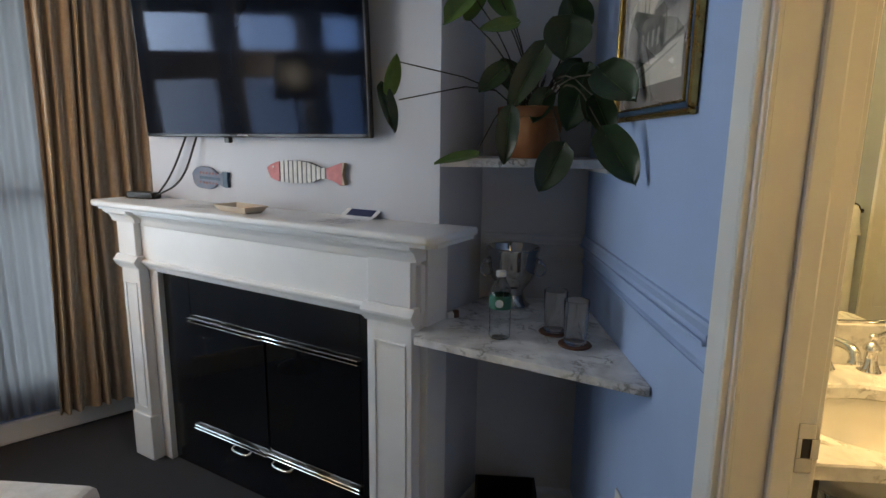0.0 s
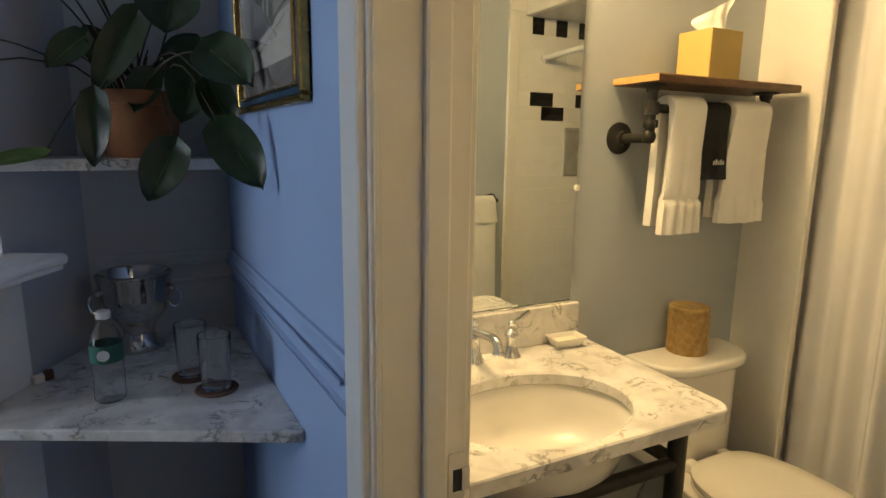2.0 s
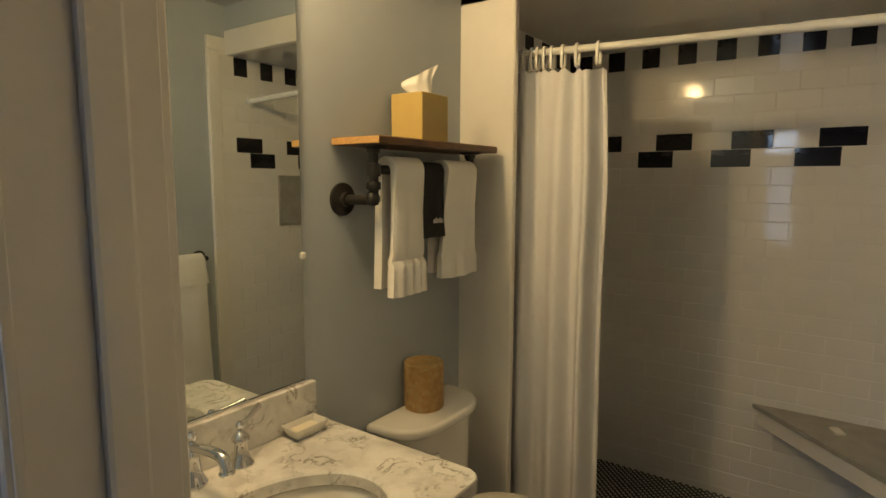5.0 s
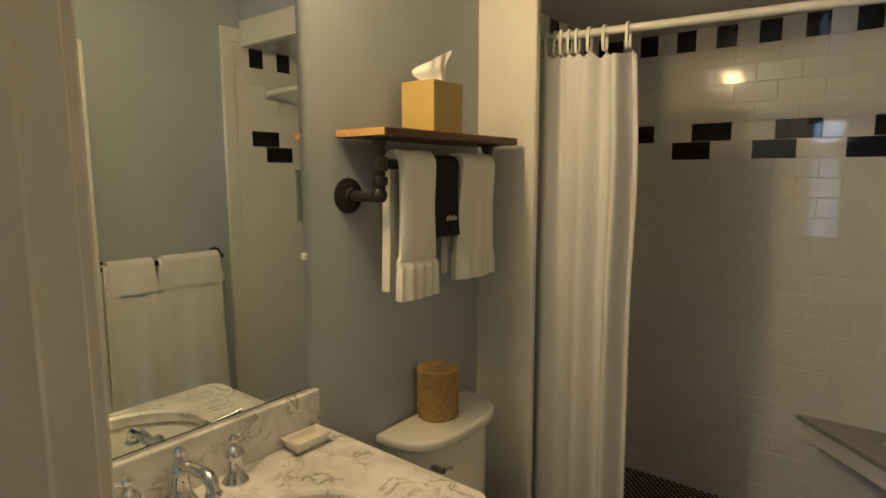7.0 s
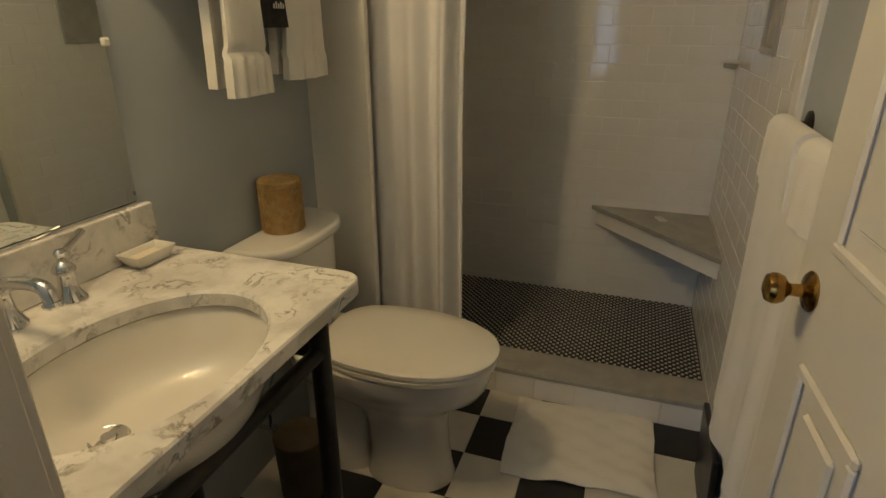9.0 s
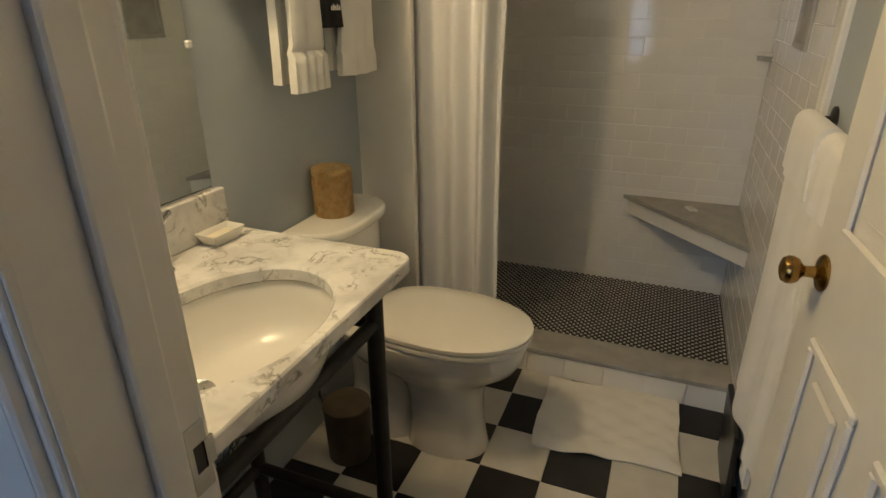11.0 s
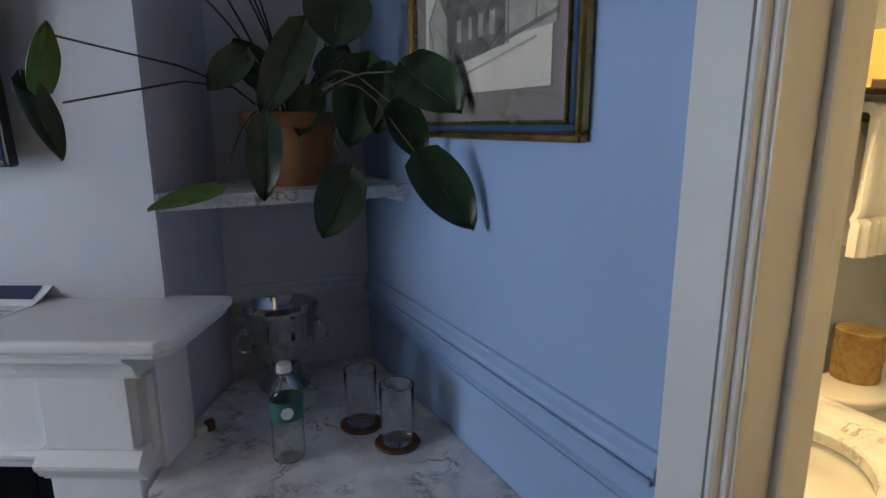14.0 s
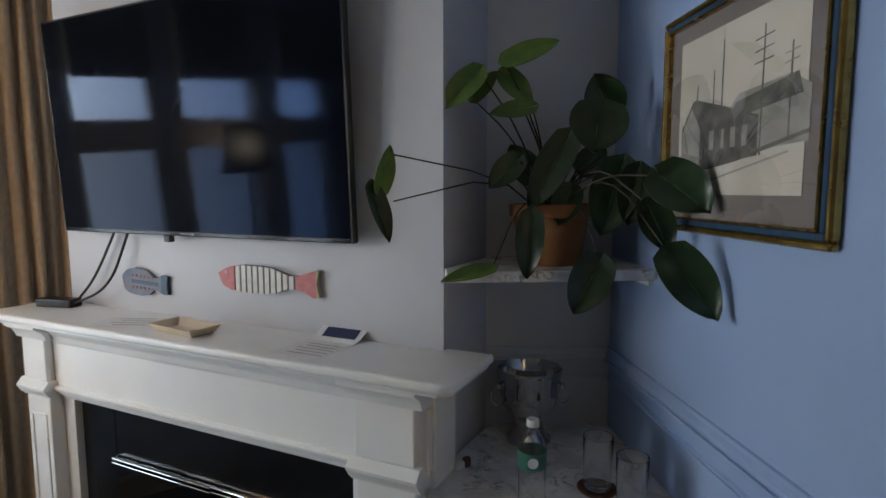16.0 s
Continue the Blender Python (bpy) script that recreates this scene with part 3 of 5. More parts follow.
for a, b, c, d in ((-0.006, 0.163, -0.034, 0.205), (1.425, 1.556, 1.365, 1.58)):
    pil = part("pilaster", box(a, b, 0.0, 0.165, 0.22, 0.912, 0.003), MANTEL_PAINT, mantel)
    part("backing_board", box(c, d, 0.0, 0.120, 0.0, 0.899, 0.002), MANTEL_PAINT, pil)
    CAP = [(0.0, 0.905), (0.168, 0.905), (0.170, 0.912), (0.178, 0.916), (0.182, 0.924), (0.190, 0.936), (0.191, 0.944), (0.180, 0.956), (0.172, 0.966), (0.0, 0.966)]
    part("capital", moulding(CAP, a - 0.014, b + 0.014), MANTEL_PAINT, pil)
    part("block", box(a + 0.001, b - 0.001, 0.0, 0.170, 0.966, 1.118, 0.003), MANTEL_PAINT, pil)
    bm = box(a + 0.022, b - 0.022, 0.160, 0.169, 0.25, 0.258, 0.002)
    box(a + 0.022, b - 0.022, 0.160, 0.169, 0.836, 0.844, 0.002, bm)
    box(a + 0.022, a + 0.029, 0.160, 0.169, 0.258, 0.836, 0.002, bm)
    box(b - 0.029, b - 0.022, 0.160, 0.169, 0.258, 0.836, 0.002, bm)
    part("panel_moulding", bm, MANTEL_PAINT, pil)
    part("plinth", box(a - 0.006, b + 0.006, 0.0, 0.176, 0.0, 0.22, 0.006, seg=2), MANTEL_PAINT, pil)
    CAPTOP = [(0.0, 1.112), (0.174, 1.112), (0.177, 1.120), (0.180, 1.128), (0.188, 1.142), (0.202, 1.150), (0.204, 1.155), (0.212, 1.157), (0.212, 1.1657), (0.0, 1.1657)]
    part("bracket", moulding(CAPTOP, a - 0.022, b + 0.022), MANTEL_PAINT, pil)
    part("backing_block", box(c, a - 0.002, 0.0, 0.12, 0.899, 1.1655, 0.002) if a < 0.5 else box(b + 0.002, d, 0.0, 0.12, 0.899, 1.1655, 0.002), MANTEL_PAINT, pil)

fire = thing("fireplace_insert", HEARTH, "black metal gas fireplace with smoked glass bifold doors", "fireplace")
for x0, x1, z0, z1 in ((0.206, 0.256, 0.0, 0.898), (1.188, 1.364, 0.0, 0.898), (0.257, 1.187, 0.723, 0.898), (0.257, 1.187, 0.0, 0.198)):
    part("surround_panel", box(x0, x1, 0.05, 0.095, z0, z1, 0.002), BLACK_METAL, fire)
bm = box(0.22, 1.20, -0.40, -0.38, 0.02, 0.86, 0)
box(0.205, 0.22, -0.40, 0.05, 0.02, 0.86, 0, bm)
box(1.20, 1.215, -0.40, 0.05, 0.02, 0.86, 0, bm)
box(0.22, 1.20, -0.38, 0.05, 0.02, 0.20, 0, bm)
part("firebox", bm, BLACK_METAL, fire)
for a, b, out, hx in ((0.258, 0.740, 0.0, 0.638), (0.732, 1.186, 0.006, 0.868)):
    leaf = part("glass_door", box(a, b, 0.088 + out, 0.096 + out, 0.229, 0.699, 0.001), DARK_GLASS, fire)
    for z in (0.700, 0.7145):
        part("top_rail", box(a, b, 0.090 + out, 0.112 + out, z, z + 0.0055, 0.0015), SILVER, leaf, "polished steel rail")
    for z in (0.207, 0.2215):
        part("bottom_rail", box(a, b, 0.090 + out, 0.112 + out, z, z + 0.0055, 0.0015), SILVER, leaf, "polished steel rail")
    bm = tube([(hx - 0.05, 0.112 + out, 0.206), (hx - 0.046, 0.135 + out, 0.196), (hx + 0.046, 0.135 + out, 0.196), (hx + 0.05, 0.112 + out, 0.206)], 0.0058, 10, smooth_steps=2)
    part("handle", bm, SILVER, leaf, "polished steel handle", smooth=True)
# log set seen faintly behind the glass
logs = thing("gas_log_set", HEARTH @ pose(0.70, -0.15, 0.20), "charred ceramic logs on a black grate", "fire logs")
for k, (x, y, r) in enumerate(((-0.05, 0.05, 14), (0.08, -0.04, -18), (0.0, 0.0, 5))):
    bm = tube([(x - 0.28, y, 0.06 + 0.05 * k), (x, y + 0.02, 0.08 + 0.05 * k), (x + 0.28, y - 0.01, 0.06 + 0.05 * k)], 0.045, 10, smooth_steps=1)
    bmesh.ops.rotate(bm, cent=(x, y, 0.06), matrix=Matrix.Rotation(radians(r), 3, "Z"), verts=bm.verts)
    part("log", bm, INK_MID, logs, smooth=True)
part("grate", box(-0.3, 0.3, -0.1, 0.1, 0.0, 0.02, 0.004), IRON, logs)

# television on the chimney breast, leaning slightly forward
tv = thing("television", HEARTH @ pose(0.847, 0.03, 1.477, -3.0), "large black flat television hung over the mantelpiece", "television")
bm = box(-0.614, 0.614, 0.0, 0.022, 0.0, 0.705, 0.004)
box(-0.40, 0.40, -0.022, 0.0, 0.08, 0.50, 0.008, bm)
part("body", bm, BLACK_PLASTIC, tv)
part("screen", box(-0.604, 0.604, 0.0205, 0.0235, 0.014, 0.697, 0.0005), SCREEN, tv)
part("bezel", box(-0.604, 0.604, 0.021, 0.0245, 0.003, 0.013, 0.0008), BLACK_METAL, tv)
bm = box(0.085, 0.115, 0.0, 0.02, -0.022, 0.0, 0.003)
part("receiver", bm, BLACK_PLASTIC, tv)
part("badge", box(-0.03, 0.03, 0.0242, 0.0252, 0.004, 0.010, 0), SILVER, tv)

# ---------------------------------------------------------------- bathroom: large things
# vanity: quartz top with an oval cut, bowl, iron stand
VX0, VX1, VY0, VY1, VZ = 0.855, 1.562, 1.185, 1.716, 0.892
BX, BY, BRX, BRY = 1.165, 1.385, 0.232, 0.172


def rounded(x0, x1, y0, y1, r):
    """Plan with the corner at x1, y0 rounded."""
    arc = [(x1 - r + r * math.sin(a), y0 + r - r * math.cos(a)) for a in [k * math.pi / 16 for k in range(9)]]
    return [(x0, y0)] + arc + [(x1, y1), (x0, y1)]


def slab_with_hole(plan, cx, cy, rx, ry, z0, z1, n=64):
    """A slab whose plan is pierced by an oval; both are followed in the same number of steps."""
    def edge(a):
        dx, dy = math.cos(a), math.sin(a)
        best = 9.0
        for (x0, y0), (x1, y1) in zip(plan, plan[1:] + plan[:1]):
            ex, ey = x1 - x0, y1 - y0
            det = dx * -ey + dy * ex
            if abs(det) < 1e-9:
                continue
            t = ((x0 - cx) * -ey + (y0 - cy) * ex) / det
            s = (dx * (y0 - cy) - dy * (x0 - cx)) / det
            if t > 0 and -1e-6 <= s <= 1 + 1e-6:
                best = min(best, t)
        return (cx + best * dx, cy + best * dy)
    angles = sorted({round(2 * math.pi * k / n, 6) for k in range(n)} | {round(math.atan2(y - cy, x - cx) % (2 * math.pi), 6) for x, y in plan})
    bm = bmesh.new()
    rows = []
    for a in angles:
        ox, oy = edge(a)
        ix, iy = cx + rx * math.cos(a), cy + ry * math.sin(a)
        e = 0.004
        rows.append([bm.verts.new(p) for p in ((ix, iy, z0), (ix, iy, z1 - 0.006), (ix + 0.006 * math.cos(a), iy + 0.006 * math.sin(a), z1),
                     (ox - e * math.cos(a), oy - e * math.sin(a), z1), (ox, oy, z1 - e), (ox, oy, z0))])
    for i in range(len(rows)):
        a, b = rows[i], rows[(i + 1) % len(rows)]
        for k in range(6):
            bm.faces.new((a[k], b[k], b[(k + 1) % 6], a[(k + 1) % 6]))
    return bm


vanity = thing("vanity", pose(0, 0, 0), "marble-look quartz vanity top with undermount sink on a black iron stand", "washstand")
part("countertop", slab_with_hole(rounded(VX0, VX1, VY0, VY1, 0.045), BX, BY, BRX, BRY, VZ - 0.032, VZ), MARBLE, vanity, "white quartz with grey veins")
part("backsplash", box(VX0, 1.535, VY1 - 0.020, VY1, VZ + 0.001, 1.006, 0.004, seg=2), MARBLE, vanity, "white quartz with grey veins")
BOWL = [(1.0, -0.034), (1.05, -0.034), (1.05, -0.038), (1.0, -0.05), (0.97, -0.085), (0.90, -0.125), (0.78, -0.150), (0.60, -0.162), (0.30, -0.168), (0.0, -0.169)]
bm = lathe([(r * 0.2, z) for r, z in BOWL], 64, (BX, BY, VZ), BRX / 0.2, BRY / 0.2)
bowl = part("sink_bowl", bm, PORCELAIN, vanity, "white oval porcelain bowl", smooth=True)
bm = lathe([(0.0, 0.004), (0.012, 0.005), (0.014, 0.001), (0.026, 0.001), (0.031, 0.004), (0.034, 0.0)], 28, (BX - 0.030, BY + 0.080, VZ - 0.1640))
part("drain", bm, CHROME, bowl, "chrome drain", smooth=True)
for x in (VX0 + 0.05, VX1 - 0.112):
    for y in (VY0 + 0.055, VY1 - 0.06):
        part("leg", tube([(x, y, 0), (x, y, VZ - 0.032)], 0.021, 14), IRON, vanity, "black iron leg", smooth=True)
for z, ys in ((VZ - 0.135, (VY0 + 0.055, VY1 - 0.06)), (0.18, (VY0 + 0.055, VY1 - 0.06))):
    for y in ys:
        part("stretcher", tube([(VX0 + 0.05, y, z), (VX1 - 0.112, y, z)], 0.017, 12), IRON, vanity, "black iron pipe", smooth=True)
    for x in (VX0 + 0.05, VX1 - 0.112):
        part("stretcher", tube([(x, VY0 + 0.055, z), (x, VY1 - 0.06, z)], 0.017, 12), IRON, vanity, "black iron pipe", smooth=True)
part("trap", tube([(BX, BY + 0.05, VZ - 0.17), (BX, BY + 0.05, 0.56), (BX, BY + 0.10, 0.52), (BX, BY + 0.15, 0.56), (BX, BY + 0.2, 0.60), (BX, 1.72, 0.60)], 0.019, 12, smooth_steps=1), CHROME, vanity, "chrome waste trap", smooth=True)

# mirror
mir = thing("wall_mirror_panel", pose(0, 0, 0), "large frameless bathroom mirror over the backsplash", "mirror")
part("mirror_glass", box(0.875, 1.512, 1.711, 1.7185, 1.012, 2.13, 0.002), MIRROR, mir)
part("lower_channel", box(0.875, 1.512, 1.708, 1.7195, 1.007, 1.0118, 0.001), CHROME, mir)
# no fitting: a white block drawn for a towel's reflection in the bevelled edge
part("clip", box(1.503, 1.520, 1.705, 1.7195, 1.335, 1.352, 0.003), WHITE_PLASTIC, mir, "white block for a towel reflected in the mirror bevel")

# light over the mirror, whose glow lies on the tiles
sconce = thing("vanity_light", pose(1.18, 1.72, 2.25), "warm globe light bar above the bathroom mirror", "wall light")
part("back_plate", box(-0.20, 0.20, -0.025, 0.0, -0.04, 0.04, 0.006), CHROME, sconce)
for x in (-0.08, 0.08):
    part("arm", tube([(x, -0.025, -0.0), (x, -0.06, 0.0)], 0.012, 12), CHROME, sconce, smooth=True)
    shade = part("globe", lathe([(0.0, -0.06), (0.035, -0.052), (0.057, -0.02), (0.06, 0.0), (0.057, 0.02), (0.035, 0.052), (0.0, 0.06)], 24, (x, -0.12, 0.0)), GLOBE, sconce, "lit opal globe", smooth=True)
    shade.visible_shadow = False

# toilet
toilet = thing("toilet", pose(1.955, 1.715, 0), "white porcelain toilet with its lid closed", "toilet")


def loop_solid(levels, n=40, bm=None):
    """Closed outlines stacked by height: (z, half width, back y, front y, squareness)."""
    own = bmesh.new()
    rings = []
    for z, hw, yb, yf, q in levels:
        cy, hy = (yb + yf) / 2, (yb - yf) / 2
        ring = []
        for i in range(n):
            a = 2 * math.pi * i / n
            c, s = math.cos(a), math.sin(a)
            e = 2 / (q if s > 0 else 2.1)
            ring.append(own.verts.new((hw * math.copysign(abs(c) ** e, c), cy + hy * math.copysign(abs(s) ** e, s), z)))
        rings.append(ring)
    for a, b in zip(rings, rings[1:]):
        for i in range(n):
            own.faces.new((a[i], a[(i + 1) % n], b[(i + 1) % n], b[i]))
    own.faces.new(rings[0][::-1]), own.faces.new(rings[-1])
    return merge(bm, own)


part("pedestal", loop_solid([(0.0, 0.104, -0.32, -0.605, 2.6), (0.012, 0.106, -0.318, -0.608, 2.6), (0.04, 0.100, -0.325, -0.600, 2.6), (0.12, 0.095, -0.33, -0.588, 2.6), (0.22, 0.094, -0.32, -0.585, 2.6), (0.27, 0.099, -0.29, -0.590, 2.6),
     (0.305, 0.118, -0.22, -0.625, 3), (0.345, 0.150, -0.13, -0.685, 3), (0.385, 0.172, -0.10, -0.710, 3), (0.43, 0.182, -0.09, -0.722, 3), (0.450, 0.184, -0.09, -0.725, 3), (0.455, 0.180, -0.095, -0.72, 3)]), PORCELAIN, toilet, smooth=True)
part("trapway", loop_solid([(0.0, 0.090, -0.08, -0.34, 3), (0.02, 0.090, -0.08, -0.34, 3), (0.10, 0.078, -0.09, -0.34, 3), (0.16, 0.070, -0.10, -0.34, 3), (0.20, 0.060, -0.10, -0.34, 3), (0.30, 0.060, -0.09, -0.34, 3), (0.38, 0.105, -0.06, -0.36, 3), (0.44, 0.110, -0.05, -0.36, 3)]), PORCELAIN, toilet, smooth=True)
part("seat", loop_solid([(0.4570, 0.182, -0.20, -0.727, 3), (0.4610, 0.188, -0.195, -0.734, 3), (0.4730, 0.188, -0.195, -0.734, 3), (0.4770, 0.182, -0.20, -0.728, 3)]), SEAT_PLASTIC, toilet, smooth=True)
part("seat_lid", loop_solid([(0.4795, 0.182, -0.20, -0.730, 3), (0.4830, 0.189, -0.193, -0.737, 3), (0.4950, 0.189, -0.193, -0.737, 3), (0.5030, 0.178, -0.205, -0.724, 3), (0.5070, 0.120, -0.27, -0.65, 3), (0.5080, 0.020, -0.40, -0.48, 3)]), SEAT_PLASTIC, toilet, smooth=True)
for x in (-0.075, 0.075):
    part("hinge", box(x - 0.022, x + 0.022, -0.205, -0.165, 0.456, 0.490, 0.008, seg=2), SEAT_PLASTIC, toilet)


def tank_plan(hw, yb, depth, n=26):
    """Plan of the tank: flat behind, with a bowed front and round corners."""
    out = []
    for k in range(n + 1):
        c, q = math.cos(math.pi * k / n), max(math.sin(math.pi * k / n), 0.0)
        out.append((hw * math.copysign(abs(c) ** 0.62, c), yb - depth * q ** 0.62))
    return out


part("tank", prism(tank_plan(0.188, -0.010, 0.160), 0.457, 0.770, 0.012), PORCELAIN, toilet, smooth=True)
part("tank_lid", prism(tank_plan(0.213, -0.004, 0.190), 0.771, 0.806, 0.013, seg=4), PORCELAIN, toilet, smooth=True)
bm = tube([(-0.13, -0.135, 0.715), (-0.13, -0.190, 0.715)], 0.011, 12)
tube([(-0.13, -0.187, 0.715), (-0.10, -0.192, 0.712)], 0.0085, 10, bm)
part("flush_lever", bm, CHROME, toilet, "chrome flush lever", smooth=True)

# door into the bathroom, standing open against the wall
door = thing("bathroom_door", pose(0.852, 0.372, 0.008, 0, 0, 3.6), "cream panelled bathroom door standing open", "door")
bm = box(0.0, 0.685, -0.036, 0.0, 0.0, 2.03, 0.002)
part("leaf", bm, DOOR_PAINT, door)
for x0, x1 in ((0.09, 0.29), (0.365, 0.575)):
    for z0, z1 in ((0.20, 0.915), (1.085, 1.60), (1.70, 1.92)):
        bm = box(x0, x1, 0.0, 0.010, z0, z0 + 0.020, 0.005)
        box(x0, x1, 0.0, 0.010, z1 - 0.020, z1, 0.005, bm)
        box(x0, x0 + 0.020, 0.0, 0.0098, z0 + 0.016, z1 - 0.016, 0.005, bm)
        box(x1 - 0.020, x1, 0.0, 0.0098, z0 + 0.016, z1 - 0.016, 0.005, bm)
        box(x0 + 0.05, x1 - 0.05, -0.002, 0.008, z0 + 0.05, z1 - 0.05, 0.006, bm)
        part("door_panel", bm, DOOR_PAINT, door)
for side in (1, -1):
    m = Matrix.Translation((0.620, 0.0 if side > 0 else -0.036, 1.007)) @ Matrix.Rotation(radians(-90 * side), 4, "X")
    if side > 0:
        knob_profile = [(0.0, 0.0), (0.030, 0.0), (0.031, 0.003), (0.027, 0.007), (0.014, 0.010), (0.010, 0.014), (0.0092, 0.028), (0.012, 0.033), (0.020, 0.038), (0.0235, 0.046), (0.0235, 0.053), (0.020, 0.060), (0.010, 0.064), (0.0, 0.065)]
    else:
        knob_profile = [(0.0, 0.0), (0.034, 0.0), (0.030, 0.007), (0.012, 0.012), (0.011, 0.016), (0.022, 0.022), (0.025, 0.030), (0.015, 0.036), (0.0, 0.037)]
    part("door_knob", lathe(knob_profile, 26, m=m), BRASS, door, "aged brass knob", smooth=True)

# shower: curb, pan, bench, rod, curtain
curb = thing("shower_curb", pose(2.46, 0.32, 0), "low tiled shower curb with a grey stone sill", "curb", kind="structure")
part("curb_base", box(0.0, 0.14, 0.0, 1.385, 0, 0.098, 0), GROUT, curb)
part("curb_sill", box(-0.012, 0.152, 0.0, 1.385, 0.0985, 0.120, 0.004, seg=2), STONE_SILL, curb, "grey honed stone sill")
setting("floor_shower", box(2.60, SH_B + 0.01, 0.25, 1.8, -0.05, 0.104, 0), FLOOR_BLACK, "mortar bed of the shower floor")
bench = thing("shower_bench", pose(SH_B, SH_R, 0), "triangular corner shower bench with grey stone top", "bench", kind="structure")
part("bench_top", prism([(-0.545, 0.0), (-0.002, 0.0), (-0.002, 0.515)], 0.548, 0.570, 0.003), STONE_SILL, bench, "grey stone slab")
part("bench_apron", prism([(-0.520, 0.002), (-0.003, 0.002), (-0.003, 0.492)], 0.478, 0.547), WHITE_TILE, bench, "white tiled apron")

# ---------------------------------------------------------------- bedroom: things
floor_lamp = thing("floor_lamp", pose(-1.90, 1.66, 0), "tall floor lamp with a warm lit cloth shade", "lamp")
part("base", lathe([(0.0, 0.0), (0.14, 0.0), (0.14, 0.015), (0.02, 0.03), (0.012, 0.05), (0.0, 0.05)], 24), BRASS, floor_lamp, smooth=True)
part("pole", tube([(0, 0, 0.04), (0, 0, 1.66)], 0.012, 10), BRASS, floor_lamp, smooth=True)
shade = part("shade", lathe([(0.14, 1.60), (0.10, 1.86), (0.098, 1.86), (0.138, 1.60)], 28), LINEN, floor_lamp, smooth=True)
shade.visible_shadow = False

bed = thing("bed", pose(-1.42, 0.30, 0), "double bed with a white quilted cover", "bed")
part("mattress", box(-0.64, 0.70, -1.6, 1.04, 0.16, 0.56, 0.05, seg=3), LINEN, bed)
part("quilt", box(-0.66, 0.74, -1.2, 1.105, 0.30, 0.612, 0.03, seg=3), LINEN, bed)
for x in (-0.6, 0.62):
    for y in (-1.5, 0.95):
        part("leg", box(x - 0.03, x + 0.03, y - 0.03, y + 0.03, 0, 0.16, 0.004), SHELF_WOOD, bed)

# corner counter and plant shelf, both of quartz
counter = thing("corner_counter", pose(0, 0, 0), "marble-look corner counter set into the niche", "counter")
part("top", prism([(0.062, 1.757), (0.648, 1.473), (0.662, 1.470), (0.668, 1.479), (0.648, 1.80), (0.622, 2.236), (0.266, 2.248), (0.118, 1.978), (0.06, 1.79)], 0.876, 0.900, 0.003), MARBLE, counter, "white quartz with grey veins")
plant_shelf = thing("niche_shelf", pose(0, 0, 0), "thin marble-look shelf across the niche", "shelf")
part("board", prism([(0.122, 1.905), (0.6385, 1.932), (0.622, 2.236), (0.266, 2.248), (0.118, 1.978)], 1.393, 1.420, 0.003), MARBLE, plant_shelf, "white quartz with grey veins")
part("bracket", prism([(0.64, 1.95), (0.628, 1.95), (0.608, 2.2), (0.62, 2.2)], 1.377, 1.3928), MANTEL_PAINT, plant_shelf)

# house plant
plant = thing("potted_plant", pose(0.405, 2.075, 1.420), "leafy green philodendron trailing from a terracotta pot", "plant")
pot = part("pot", lathe([(0.0, 0.0), (0.078, 0.0), (0.081, 0.004), (0.100, 0.125), (0.108, 0.126), (0.111, 0.132), (0.112, 0.158), (0.108, 0.160), (0.102, 0.158), (0.098, 0.13), (0.0, 0.13)], 36), TERRACOTTA, plant, "plain terracotta pot", smooth=True)
part("soil", lathe([(0.0, 0.142), (0.06, 0.140), (0.098, 0.134)], 24), SOIL, plant, smooth=True)
BASE = Vector((0.405, 2.075, 1.420))


def leaf(a, b, width, mat=None, stem=True, droop=0.25, face=None):
    """A heart-shaped leaf from its stalk at a to its tip at b, cupped along its midrib, with its stem from the pot."""
    a, b = Vector(a) - BASE, Vector(b) - BASE
    way = b - a
    length = way.length
    way.normalize()
    look_at = Vector(face) if face else Vector((-0.15, -1.0, 0.25))
    across = way.cross(look_at).normalized()
    up = across.cross(way).normalized()
    bm = bmesh.new()
    rows = []
    n, half = 12, 5
    for i in range(n + 1):
        v = i / n
        w = width / 2 * (math.sin(math.pi * min(1, 0.10 + 0.9 * v)) ** 0.62) * (1.06 - 0.30 * v) if 0 < i < n else 0.001
        row = []
        for j in range(-half, half + 1):
            s = j / half
            back = 0.14 * length * abs(s) ** 1.5 * max(0, 1 - v * 2.2)
            lift = 0.16 * width * abs(s) ** 1.3 - droop * 0.4 * length * v * v + 0.012 * width * math.sin(9 * v + 4 * s)
            row.append(bm.verts.new(a + way * (length * v - back) + across * (w * s) + up * lift))
        rows.append(row)
    for p, q in zip(rows, rows[1:]):
        for j in range(2 * half):
            bm.faces.new((p[j], p[j + 1], q[j + 1], q[j]))
    bmesh.ops.recalc_face_normals(bm, faces=bm.faces)
    bmesh.ops.solidify(bm, geom=bm.faces[:], thickness=0.0012)
    ob = part("leaf", bm, mat or LEAF, plant, smooth=True)
    part("midrib", tube([a + up * 0.001, a + way * length * 0.5 + up * (0.001 - droop * 0.1 * length), a + way * length * 0.95 + up * (0.001 - droop * 0.37 * length)], 0.0013, 5, taper=0.4), YOUNG_LEAF, ob)
    if stem:
        root = Vector((random.uniform(-0.035, 0.035), random.uniform(-0.03, 0.03), 0.14))
        mid = (root + a) / 2 + Vector((0, 0, 0.03 + 0.25 * (a - root).length * (1 if a.z < 0.2 else 0.2)))
        part("stem", tube([root, mid, a], 0.0028, 6, taper=0.6, smooth_steps=2), STEM, plant, smooth=True)


